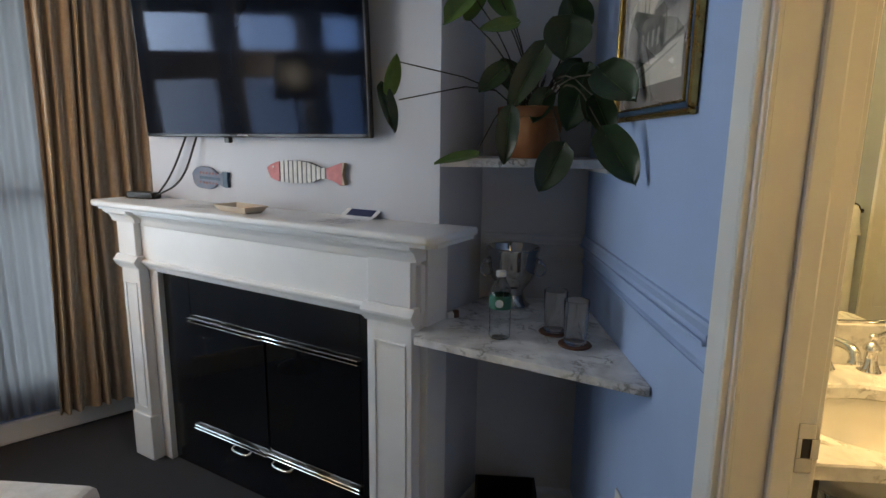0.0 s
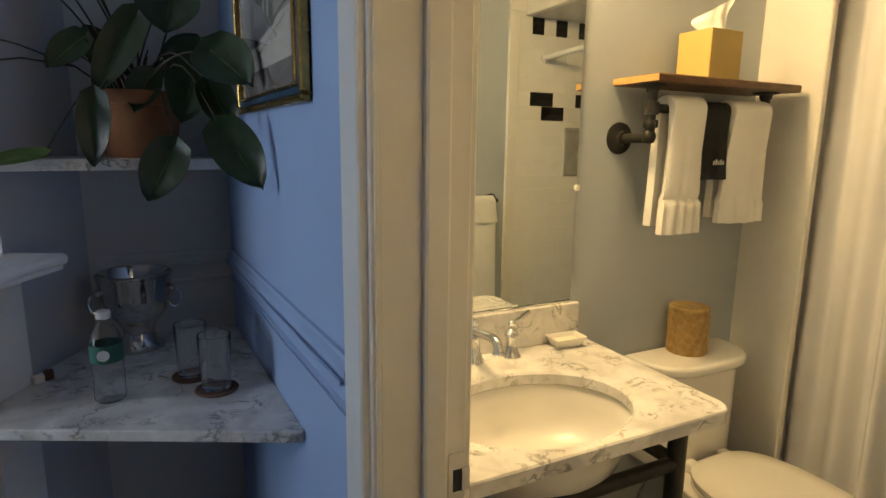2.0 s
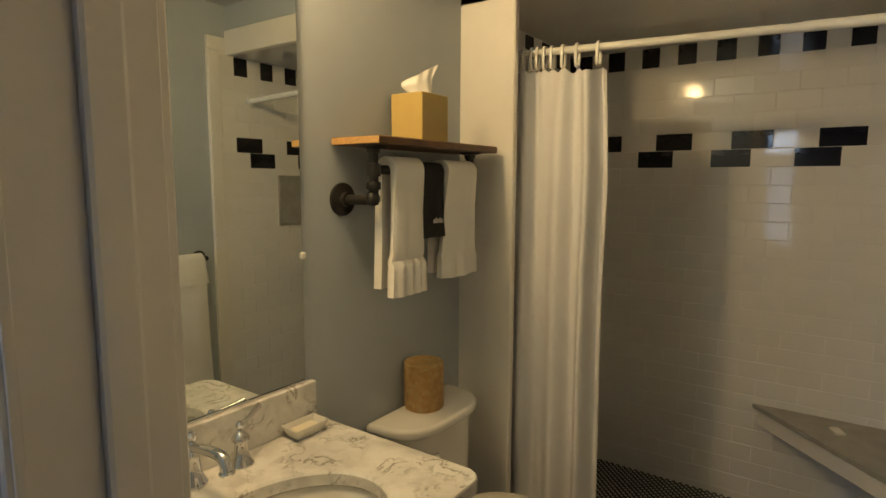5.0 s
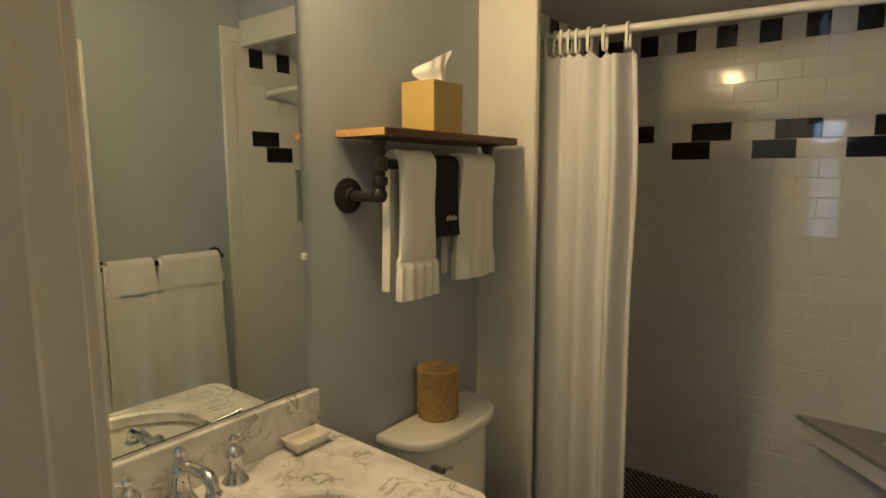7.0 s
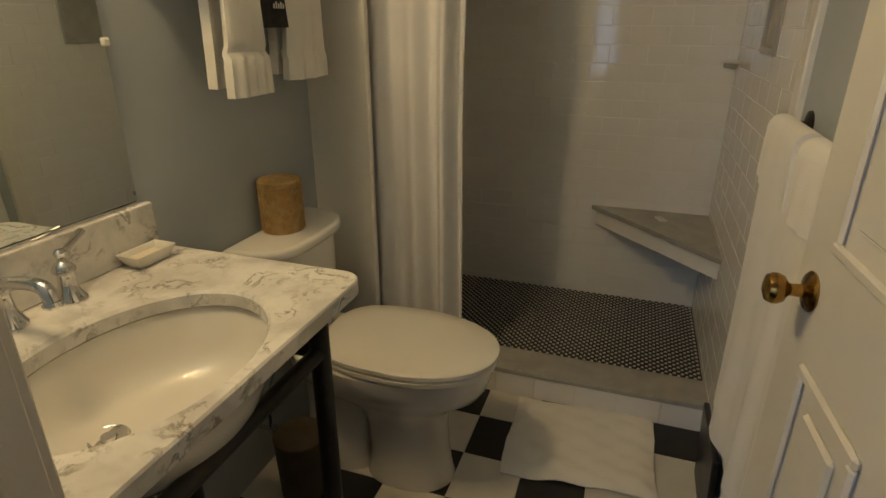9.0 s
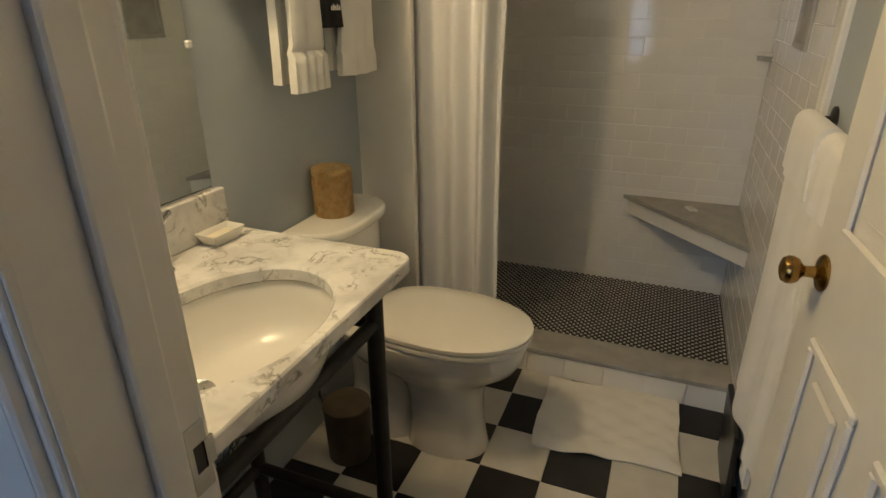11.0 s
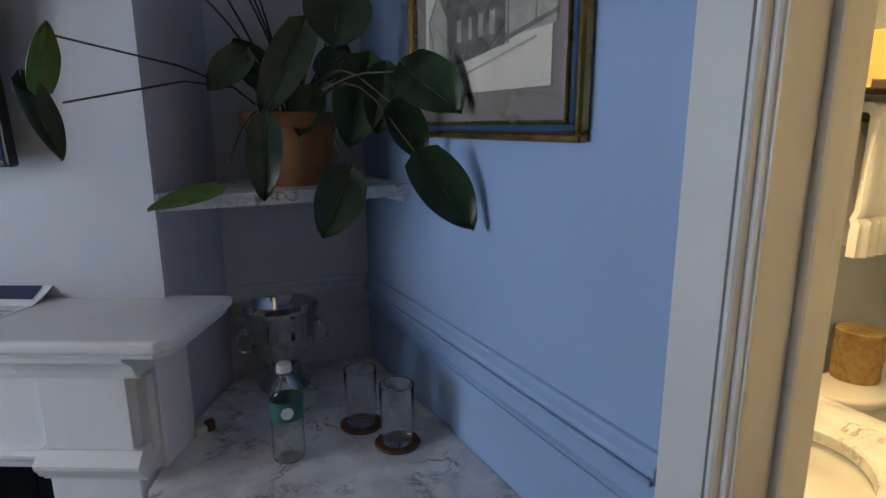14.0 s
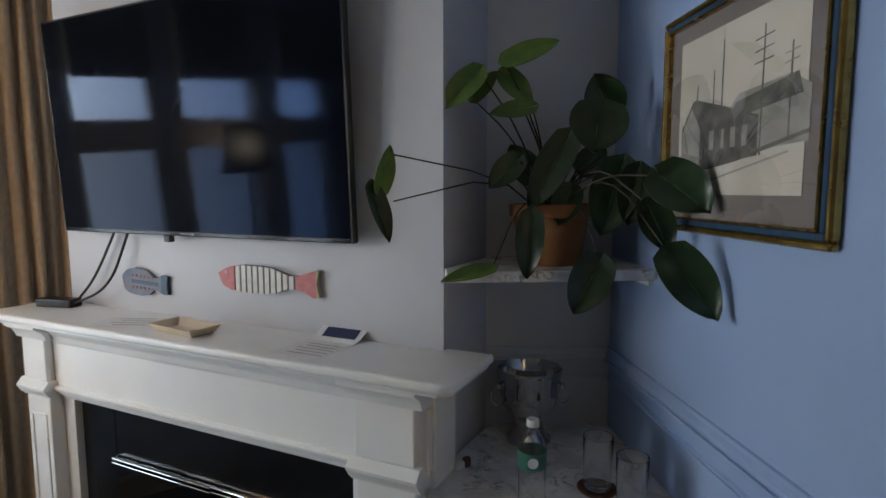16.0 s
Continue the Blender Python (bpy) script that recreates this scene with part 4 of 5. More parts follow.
leaf((0.269, 2.0, 1.933), (0.399, 1.98, 1.982), 0.060, YOUNG_LEAF)
leaf((0.205, 2.0, 1.908), (0.109, 1.98, 1.817), 0.075, YOUNG_LEAF)
leaf((0.192, 2.03, 1.847), (0.251, 2.01, 1.913), 0.050, YOUNG_LEAF)
leaf((0.268, 2.03, 1.911), (0.34, 2.01, 1.835), 0.066, YOUNG_LEAF)
leaf((0.338, 2.0, 1.823), (0.232, 1.98, 1.806), 0.050, YOUNG_LEAF)
leaf((0.528, 2.0, 1.809), (0.487, 1.98, 1.901), 0.115)
leaf((0.497, 1.96, 1.817), (0.478, 1.94, 1.704), 0.150)
leaf((0.422, 1.97, 1.743), (0.324, 1.95, 1.568), 0.092)
leaf((0.309, 2.02, 1.695), (0.232, 2.0, 1.623), 0.074)
leaf((0.328, 1.92, 1.558), (0.313, 1.9, 1.404), 0.074)
leaf((0.551, 1.95, 1.677), (0.497, 1.93, 1.504), 0.125)
leaf((0.48, 1.87, 1.451), (0.416, 1.85, 1.329), 0.104)
leaf((0.555, 1.72, 1.645), (0.622, 1.64, 1.575), 0.118)
leaf((0.553, 1.78, 1.585), (0.594, 1.75, 1.486), 0.082)
leaf((0.563, 1.68, 1.488), (0.628, 1.60, 1.371), 0.104)
leaf((-0.039, 1.93, 1.615), (-0.009, 1.91, 1.721), 0.056, YOUNG_LEAF, False, face=(0.5, -0.6, 0.6))
leaf((-0.059, 1.92, 1.623), (-0.011, 1.9, 1.495), 0.062, None, False, face=(0.6, -0.7, 0.3))
leaf((0.227, 1.88, 1.429), (0.107, 1.86, 1.409), 0.050, YOUNG_LEAF, face=(0, -0.6, 0.8))
leaf((0.585, 1.93, 1.665), (0.555, 1.91, 1.53), 0.090)
leaf((0.36, 2.08, 1.64), (0.30, 2.13, 1.74), 0.085)
leaf((0.44, 2.0, 1.62), (0.40, 1.96, 1.53), 0.080)
leaf((0.49, 2.10, 1.66), (0.56, 2.13, 1.74), 0.085)
for a, b in (((-0.15, -0.055, 0.232), (-0.43, -0.15, 0.285)), ((-0.15, -0.055, 0.232), (-0.41, -0.16, 0.170))):
    part("runner", tube([(-0.03, 0.0, 0.14), a, b], 0.0026, 6, taper=0.7, smooth_steps=1), STEM, plant, smooth=True)
for k in range(14):
    x, y = random.uniform(-0.06, 0.07), random.uniform(-0.05, 0.05)
    part("stalk", tube([(x * 0.6, y * 0.6, 0.14), (x * 1.1, y - 0.02, 0.20 + 0.02 * (k % 3)), (x * 1.9, y - 0.05, 0.24 + 0.015 * (k % 4))], 0.003, 6, taper=0.6, smooth_steps=1), STEM, plant, smooth=True)

# framed print on the blue wall: x runs along the wall, y out of it
EAST = Matrix(((-0.0616, -0.9981, 0, 0.6850), (0.9981, -0.0616, 0, 1.208), (0, 0, 1, 0), (0, 0, 0, 1)))
picture = thing("framed_print", EAST, "sepia street print in a gilt and blue wooden frame", "picture")
PX0, PX1, PZ0, PZ1 = 0.150, 0.691, 1.526, 1.992


def border(x0, x1, z0, z1, w, y0, y1, bev=0.002):
    bm = box(x0, x1, y0, y1, z0, z0 + w, bev)
    box(x0, x1, y0, y1, z1 - w, z1, bev, bm)
    box(x0, x0 + w, y0, y1, z0 + w, z1 - w, bev, bm)
    box(x1 - w, x1, y0, y1, z0 + w, z1 - w, bev, bm)
    return bm


part("outer_frame", border(PX0, PX1, PZ0, PZ1, 0.013, 0.001, 0.020, 0.004), GILT, picture, "worn gilt wood")
part("blue_band", border(PX0 + 0.014, PX1 - 0.014, PZ0 + 0.014, PZ1 - 0.014, 0.012, 0.001, 0.018, 0.002), FRAME_BLUE, picture, "dark blue painted band")
part("inner_frame", border(PX0 + 0.026, PX1 - 0.026, PZ0 + 0.026, PZ1 - 0.026, 0.005, 0.001, 0.023, 0.002), GILT, picture, "bright gilt lip")
part("mount", box(PX0 + 0.03, PX1 - 0.03, 0.001, 0.010, PZ0 + 0.03, PZ1 - 0.03, 0), MOUNT, picture, "taupe card mount")
QX0, QX1, QZ0, QZ1 = 0.224, 0.617, 1.606, 1.927
sheet_print = part("print", box(QX0, QX1, 0.010, 0.0112, QZ0, QZ1, 0), PHOTO, picture, "pale sepia paper")
YP0, YP1 = 0.0112, 0.0116


def flat(outline, y1):
    """A thin printed shape; outline in wall coordinates."""
    return moulding([(x, z) for x, z in outline], YP0, y1, Matrix(((0, 1, 0, 0), (1, 0, 0, 0), (0, 0, 1, 0), (0, 0, 0, 1))))


part("printed_far_house", flat([(0.215, 1.69), (0.43, 1.68), (0.43, 1.765), (0.40, 1.79), (0.26, 1.80), (0.215, 1.775)], 0.01150), INK_MID, sheet_print)
part("printed_house", flat([(0.34, 1.675), (0.60, 1.655), (0.605, 1.745), (0.56, 1.80), (0.545, 1.80), (0.41, 1.765), (0.34, 1.745)], 0.01155), INK, sheet_print)
part("printed_wall", flat([(0.53, 1.665), (0.60, 1.66), (0.602, 1.74), (0.565, 1.785), (0.53, 1.74)], 0.01162), INK_MID, sheet_print)
for k in range(4):
    part("printed_window", flat([(0.37 + 0.036 * k, 1.695), (0.386 + 0.036 * k, 1.695), (0.386 + 0.036 * k, 1.732), (0.37 + 0.036 * k, 1.732)], 0.01163), INK_MID, sheet_print)
for x, z0, z1 in ((0.333, 1.675, 1.895), (0.455, 1.68, 1.90), (0.485, 1.76, 1.85), (0.545, 1.79, 1.83), (0.262, 1.70, 1.85)):
    part("printed_pole", flat([(x - 0.0022, z0), (x + 0.0022, z0), (x + 0.0018, z1), (x - 0.0018, z1)], 0.01166), INK, sheet_print)
for z in (1.875, 1.855, 1.835):
    part("printed_arm", flat([(0.308, z), (0.358, z - 0.004), (0.358, z - 0.0015), (0.308, z + 0.0025)], 0.01168), INK, sheet_print)
for z in (1.835, 1.82):
    part("printed_arm", flat([(0.245, z), (0.279, z - 0.004), (0.279, z - 0.0015), (0.245, z + 0.0025)], 0.01168), INK_MID, sheet_print)
part("printed_far_roof", flat([(0.232, 1.765), (0.42, 1.745), (0.41, 1.775), (0.245, 1.80)], 0.01152), INK, sheet_print)
part("printed_kerb", flat([(0.212, 1.703), (0.40, 1.668), (0.60, 1.645), (0.60, 1.652), (0.40, 1.676), (0.212, 1.710)], 0.01167), INK, sheet_print)
part("printed_track", flat([(0.26, 1.675), (0.50, 1.630), (0.50, 1.634), (0.26, 1.679)], 0.01167), INK_MID, sheet_print)
pane = part("glazing", box(PX0 + 0.03, PX1 - 0.03, 0.0135, 0.0150, PZ0 + 0.03, PZ1 - 0.03, 0), GLASS, picture, "clear picture glass")
pane.visible_shadow = False

# power outlet low on the blue wall
outlet = thing("wall_outlet", EAST @ pose(0.42, 0.001, 0.455), "white double power outlet low on the blue wall", "outlet")
part("cover_plate", box(-0.036, 0.036, 0.001, 0.007, -0.058, 0.058, 0.003, seg=2), WHITE_PLASTIC, outlet)
for z in (-0.02, 0.02):
    part("socket", box(-0.015, 0.015, 0.007, 0.0085, z - 0.014, z + 0.014, 0.0006), SOAP, outlet)

# on the counter: bucket, bottle, tumblers, coasters, plug
bucket = thing("ice_bucket", pose(0.362, 2.125, 0.9), "polished silver ice bucket with two ring handles", "ice bucket")
part("bowl", lathe([(0.0, 0.0), (0.062, 0.0), (0.064, 0.008), (0.050, 0.020), (0.040, 0.040), (0.040, 0.060), (0.052, 0.078), (0.074, 0.105), (0.086, 0.150), (0.089, 0.196), (0.094, 0.204), (0.095, 0.212), (0.090, 0.216),
     (0.085, 0.210), (0.081, 0.150), (0.068, 0.108), (0.0, 0.090)], 40), SILVER, bucket, smooth=True)
for s in (-1, 1):
    ring = tube([(s * (0.093 + 0.018 * math.sin(a)), -0.02, 0.138 - 0.026 * math.cos(a)) for a in [2 * math.pi * k / 16 for k in range(17)]], 0.004, 8)
    hnd = part("ring_handle", ring, SILVER, bucket, smooth=True)
    part("boss", lathe([(0.0, -0.012), (0.010, -0.006), (0.010, 0.006), (0.0, 0.012)], 12, (s * 0.089, -0.02, 0.166)), SILVER, hnd, smooth=True)

bottle = thing("water_bottle", pose(0.314, 1.790, 0.9), "clear plastic water bottle with a green label", "bottle")
OUTER = [(0.0, 0.001), (0.026, 0.0), (0.031, 0.005), (0.032, 0.018), (0.0305, 0.024), (0.032, 0.030), (0.0305, 0.038), (0.032, 0.046), (0.0305, 0.054), (0.032, 0.062), (0.0305, 0.070), (0.032, 0.080),
         (0.032, 0.122), (0.0315, 0.132), (0.028, 0.150), (0.018, 0.170), (0.0125, 0.178), (0.0125, 0.188)]
INNER = [(max(r - 0.0012, 0), z + (0.0012 if r < 0.027 and z < 0.01 else 0)) for r, z in reversed(OUTER)]
part("body", lathe(OUTER + INNER, 32), BOTTLE, bottle, smooth=True)
part("label", lathe([(0.0325, 0.092), (0.0328, 0.092), (0.0328, 0.131), (0.0322, 0.131)], 32), LABEL, bottle, "green paper label", smooth=True)
part("label_mark", lathe([(0.0, 0.0), (0.012, 0.0), (0.012, 0.0006), (0.0, 0.0006)], 20, m=Matrix.Translation((-0.004, -0.0324, 0.111)) @ Matrix.Rotation(radians(90), 4, "X")), PAPER, bottle, "pale round emblem")
part("cap", lathe([(0.0, 0.202), (0.013, 0.202), (0.0145, 0.200), (0.0145, 0.186), (0.0, 0.186)], 24), WHITE_PLASTIC, bottle, "white screw cap", smooth=True)
for x, y in ((0.528, 1.746), (0.482, 1.850)):
    coaster = thing("coaster", pose(x, y, 0.9), "round brown coaster on the quartz counter", "coaster", "coasters")
    part("disc", lathe([(0.0, 0.0), (0.046, 0.0), (0.048, 0.003), (0.046, 0.006), (0.0, 0.006)], 32), CORK, coaster, smooth=True)
    tumbler = thing("tumbler", pose(x, y, 0.9065), "clear straight glass tumbler standing on a coaster", "glass", "tumblers")
    part("glass", lathe([(0.0, 0.0), (0.030, 0.0), (0.032, 0.003), (0.036, 0.125), (0.0355, 0.127), (0.0345, 0.126), (0.0305, 0.012), (0.0, 0.010)], 32), GLASS, tumbler, smooth=True)
plug = thing("cable_plug", pose(0.155, 1.955, 0.9, 0, 0, 30), "small white and brown plug lying on the counter", "plug")
part("body", box(-0.012, 0.012, -0.010, 0.010, 0, 0.020, 0.004, seg=2), WHITE_PLASTIC, plug)
part("head", box(0.0125, 0.032, -0.008, 0.008, 0.0, 0.026, 0.004, seg=2), CORK, plug)

# dark box on the carpet under the counter
bin_box = thing("waste_bin", pose(0.36, 2.03, 0), "low black bin on the floor of the niche", "bin")
bm = box(-0.11, 0.11, -0.09, 0.09, 0, 0.008, 0.002)
for a in ((-0.11, -0.102, -0.09, 0.09), (0.102, 0.11, -0.09, 0.09), (-0.102, 0.102, -0.09, -0.082), (-0.102, 0.102, 0.082, 0.09)):
    box(*a, 0.008, 0.24, 0.002, bm)
part("body", bm, BLACK_PLASTIC, bin_box)

# two wooden fish on the chimney breast
def fish_outline(length, height, tail):
    top = [(0.0, 0.30), (0.06, 0.62), (0.14, 0.86), (0.26, 1.0), (0.42, 1.0), (0.55, 0.92), (0.66, 0.62), (0.72, 0.46), (0.80, 0.50), (0.88, 0.72), (0.97, tail), (1.0, tail * 0.96)]
    low = [(0.975, 0.0), (1.0, -tail * 0.92), (0.95, -tail), (0.86, -0.62), (0.78, -0.46), (0.70, -0.50), (0.60, -0.84), (0.46, -1.0), (0.28, -1.0), (0.14, -0.90), (0.05, -0.62), (0.025, -0.25)]
    return [(length * x, height / 2 * z) for x, z in top + low]


def slice_of(outline, x0, x1):
    """The part of an outline between two lengths along the fish."""
    def clip(poly, keep, at):
        out = []
        for (ax, az), (bx, bz) in zip(poly, poly[1:] + poly[:1]):
            if keep(ax):
                out.append((ax, az))
            if keep(ax) != keep(bx):
                k = (at - ax) / (bx - ax)
                out.append((at, az + k * (bz - az)))
        return out
    return clip(clip(outline, lambda x: x >= x0, x0), lambda x: x <= x1, x1)


STAND = Matrix(((-1, 0, 0, 0), (0, 1, 0, 0), (0, 0, 1, 0), (0, 0, 0, 1)))


def fish_part(name, outline, y0, y1, mat, parent, label=""):
    m = STAND @ Matrix(((0, 1, 0, 0), (1, 0, 0, 0), (0, 0, 1, 0), (0, 0, 0, 1)))
    bm = moulding(outline, y0, y1, m)
    return part(name, bm, mat, parent, label)


big = thing("wooden_fish", HEARTH @ pose(0.762, 0.0, 1.352, 0, 0, 0), "carved wooden fish with pink ends and black and white stripes", "wall ornament")
FISH = fish_outline(0.384, 0.082, 0.98)
body_part = fish_part("body", slice_of(FISH, 0.066, 0.300), 0.002, 0.016, FISH_DARK, big, "slate-grey painted wood")
fish_part("head", slice_of(FISH, 0.0, 0.0655), 0.002, 0.018, PINK, big, "pink painted head")
fish_part("tail", slice_of(FISH, 0.3005, 0.372), 0.002, 0.017, PINK, big, "pink painted tail")
fish_part("tail_edge", slice_of(FISH, 0.3725, 0.384), 0.002, 0.017, DRIFT, big, "bare wood tail edge")
for k in range(10):
    x = 0.072 + 0.0228 * k
    fish_part("stripe", slice_of(FISH, x, x + 0.0162), 0.0162, 0.0182, FISH_WHITE, body_part, "white painted stripe")
part("eye", lathe([(0.0, 0.003), (0.004, 0.002), (0.004, 0.0)], 12, m=Matrix.Translation((-0.035, 0.018, 0.016)) @ Matrix.Rotation(radians(-90), 4, "X")), FISH_WHITE, big)
small = thing("wooden_fish", HEARTH @ pose(1.224, 0.0, 1.312, 0, -2, 0), "small weathered blue wooden fish with red dots", "wall ornament")
FISH2 = [(0.226 * x / 0.384, z * 1.12) for x, z in fish_outline(0.384, 0.082, 0.70)]
b2 = fish_part("body", slice_of(FISH2, 0.0, 0.195), 0.002, 0.014, FISH_BLUE, small, "weathered blue painted wood")
fish_part("tail", slice_of(FISH2, 0.1955, 0.226), 0.002, 0.014, FRAME_BLUE, small, "darker blue tail")
fish_part("stripe", [(0.05, -0.006), (0.18, -0.006), (0.18, 0.006), (0.05, 0.006)], 0.0142, 0.0152, FRAME_BLUE, b2, "blue stripe")
for k in range(12):
    m = Matrix.Translation((-(0.055 + 0.020 * (k % 6)), 0.0142, 0.020 if k < 6 else -0.020)) @ Matrix.Rotation(radians(-90), 4, "X")
    part("dot", lathe([(0.0, 0.0012), (0.0045, 0.0008), (0.005, 0.0)], 10, m=m), RUST, b2, "rust red dot")

# on the mantel shelf
TOP = 1.2062
leaflet = thing("leaflet", HEARTH @ pose(0.305, 0.095, TOP), "white printed leaflet with a navy heading, curling at its end", "leaflet")
part("sheet", sheet(6, 10, lambda u, v: (0.075 - 0.15 * u + 0.02 * (1 - v), 0.11 - 0.215 * v, 0.0008 + 0.030 * max(0, v - 0.72) ** 1.2 / 0.2), 0.0006), PAPER, leaflet)
part("heading", sheet(4, 4, lambda u, v: (0.055 - 0.11 * u, -0.060 - 0.033 * v, 0.0016 + 0.030 * max(0, 0.79 + 0.155 * v - 0.72) ** 1.2 / 0.2), 0.0004), NAVY, leaflet, "navy printed heading")
for k in range(5):
    part("text_line", box(-0.055, 0.055 - 0.012 * (k % 2), 0.082 - 0.022 * k, 0.085 - 0.022 * k, 0.0018, 0.0021, 0), INK_MID, leaflet, "grey printed line")
tray = thing("ceramic_dish", HEARTH @ pose(0.77, 0.145, TOP, 0, 0, -6), "small cream rectangular ceramic dish", "dish")
bm = bmesh.new()
rings = []
for hx, hy, z in ((0.080, 0.034, 0.0), (0.098, 0.050, 0.022), (0.101, 0.053, 0.024), (0.098, 0.051, 0.0245), (0.094, 0.047, 0.022), (0.077, 0.031, 0.004)):
    rings.append([bm.verts.new((x, y, z)) for x, y in ((-hx, -hy), (hx, -hy), (hx, hy), (-hx, hy))])
for a, b in zip(rings, rings[1:]):
    for i in range(4):
        bm.faces.new((a[i], a[(i + 1) % 4], b[(i + 1) % 4], b[i]))
bm.faces.new(rings[0][::-1]), bm.faces.new(rings[-1])
part("dish", bm, CREAM, tray)
part("mark", box(-0.06, -0.03, -0.012, 0.004, 0.0042, 0.0075, 0.001), FISH_DARK, tray, "small dark token in the dish")
notice = thing("paper_sheet", HEARTH @ pose(1.03, 0.135, TOP, 0, 0, 24), "white printed paper sheet lying flat on the mantel", "paper")
part("sheet", sheet(6, 6, lambda u, v: (-0.09 + 0.18 * u, -0.06 + 0.12 * v, 0.0006 + 0.004 * max(0, u - 0.8)), 0.0006), PAPER, notice)
for k in range(4):
    part("text_line", box(-0.07, 0.05 - 0.02 * (k % 2), -0.042 + 0.026 * k, -0.038 + 0.026 * k, 0.0013, 0.0015, 0), INK_MID, notice, "grey printed line")
brick_box = thing("power_adapter", HEARTH @ pose(1.49, 0.075, TOP, 0, 0, 12), "black power adapter with cables on the mantel", "adapter")
part("body", box(-0.075, 0.075, -0.028, 0.028, 0, 0.030, 0.006, seg=2), BLACK_PLASTIC, brick_box)
for a, mid, b in (((1.43, 0.05, 1.222), (1.36, 0.02, 1.31), (1.24, 0.02, 1.478)), ((1.42, 0.07, 1.218), (1.24, 0.05, 1.285), (1.17, 0.02, 1.478))):
    cable = thing("tv_cable", HEARTH, "black cable hanging from the television to the adapter", "cable", "television cables")
    part("cord", tube([a, mid, b], 0.0045, 8, smooth_steps=3), BLACK_PLASTIC, cable, smooth=True)

# long tan curtain in the bay: x along the bay wall
drape = thing("window_curtain", BAY @ pose(0.24, 0.10, 0.0), "floor-length tan pleated curtain drawn beside the window", "curtain")


def pleats(width, count, depth, flare, z0, z1, seed):
    rnd = random.Random(seed)
    shift = [rnd.uniform(-0.25, 0.25) for _ in range(count + 3)]

    def place(u, v):
        k = u * count
        i = int(k)
        ph = k + shift[i] * (1 - (k - i)) + shift[i + 1] * (k - i)
        d = depth * (0.75 + 0.25 * math.sin(2.3 * ph)) * (1 - 0.25 * v)
        wave = math.sin(2 * math.pi * ph)
        wave = math.copysign(abs(wave) ** 0.75, wave)
        x = width * u * (1 + flare * (1 - v)) + 0.008 * math.sin(5 * v + 9 * u)
        return (x, d * wave + 0.006 * math.sin(7 * v + 3 * k), z0 + (z1 - z0) * v)
    return place


part("cloth", sheet(220, 30, pleats(0.50, 10, 0.034, 0.12, 0.112, 2.5, 3), 0.003), CURTAIN_TAN, drape, smooth=True)
part("rod", tube([(-0.05, 0, 2.52), (1.15, 0, 2.52)], 0.014, 12), BRASS, drape, smooth=True)

voile = thing("sheer_curtain", BAY @ pose(0.60, 0.045, 0.0), "white sheer curtain hanging before the bay window", "curtain")
part("cloth", sheet(90, 6, lambda u, v: (0.46 * u, 0.012 * math.sin(60 * u + 2 * math.sin(7 * u)), 0.13 + 2.3 * v), 0.001), SHEER, voile, smooth=True)

# ---------------------------------------------------------------- bathroom: things
# wood shelf on black pipe brackets
shelf = thing("pipe_shelf", pose(0, 0, 0), "stained wood shelf on black iron pipe brackets", "shelf")
SX0, SX1, SY0, SY1, SZ0, SZ1 = 1.628, 2.222, 1.543, 1.716, 1.630, 1.652
part("board", box(SX0, SX1, SY0, SY1, SZ0, SZ1, 0.003), SHELF_WOOD, shelf, "dark stained board")
part("raw_end", box(SX0 - 0.0035, SX0 - 0.0005, SY0 + 0.002, SY1 - 0.001, SZ0 + 0.002, SZ1 - 0.002, 0.0008), RAW_WOOD, shelf, "pale sawn end grain")
for x in (1.664, 2.138):
    py, pz = 1.600, 1.485
    arm = part("bracket", tube([(x, 1.719, pz), (x, py + 0.022, pz), (x, py + 0.006, pz + 0.006), (x, py, pz + 0.022), (x, py, SZ0 - 0.001)], 0.0135, 14), IRON, shelf, "black iron pipe", smooth=True)
    m = Matrix.Translation((x, 1.7195, pz)) @ Matrix.Rotation(radians(90), 4, "X")
    part("wall_flange", lathe([(0.0, 0.0), (0.046, 0.0), (0.047, 0.003), (0.046, 0.007), (0.026, 0.010), (0.020, 0.014), (0.0195, 0.026), (0.0, 0.026)], 28, m=m), IRON, arm, smooth=True)
    part("elbow", lathe([(0.0, -0.019), (0.014, -0.016), (0.0195, -0.004), (0.0195, 0.006), (0.014, 0.016), (0.0, 0.019)], 18, (x, py + 0.003, pz + 0.003)), IRON, arm, smooth=True)
    part("collar", lathe([(0.0, 0.0), (0.0185, 0.0), (0.0195, 0.003), (0.0195, 0.018), (0.0185, 0.021), (0.0, 0.021)], 18, (x, py, pz + 0.028)), IRON, arm, smooth=True)
    part("tee", lathe([(0.0, 0.0), (0.019, 0.0), (0.0195, 0.004), (0.0195, 0.034), (0.0, 0.036)], 18, (x, py, 1.548)), IRON, arm, smooth=True)
    part("top_flange", lathe([(0.0, 0.0), (0.017, 0.0), (0.019, 0.012), (0.036, 0.016), (0.037, 0.020), (0.0, 0.020)], 24, (x, py, SZ0 - 0.0205)), IRON, arm, smooth=True)
part("rail", tube([(1.664, 1.600, 1.566), (2.138, 1.600, 1.566)], 0.0125, 14), IRON, shelf, "black iron towel rail", smooth=True)


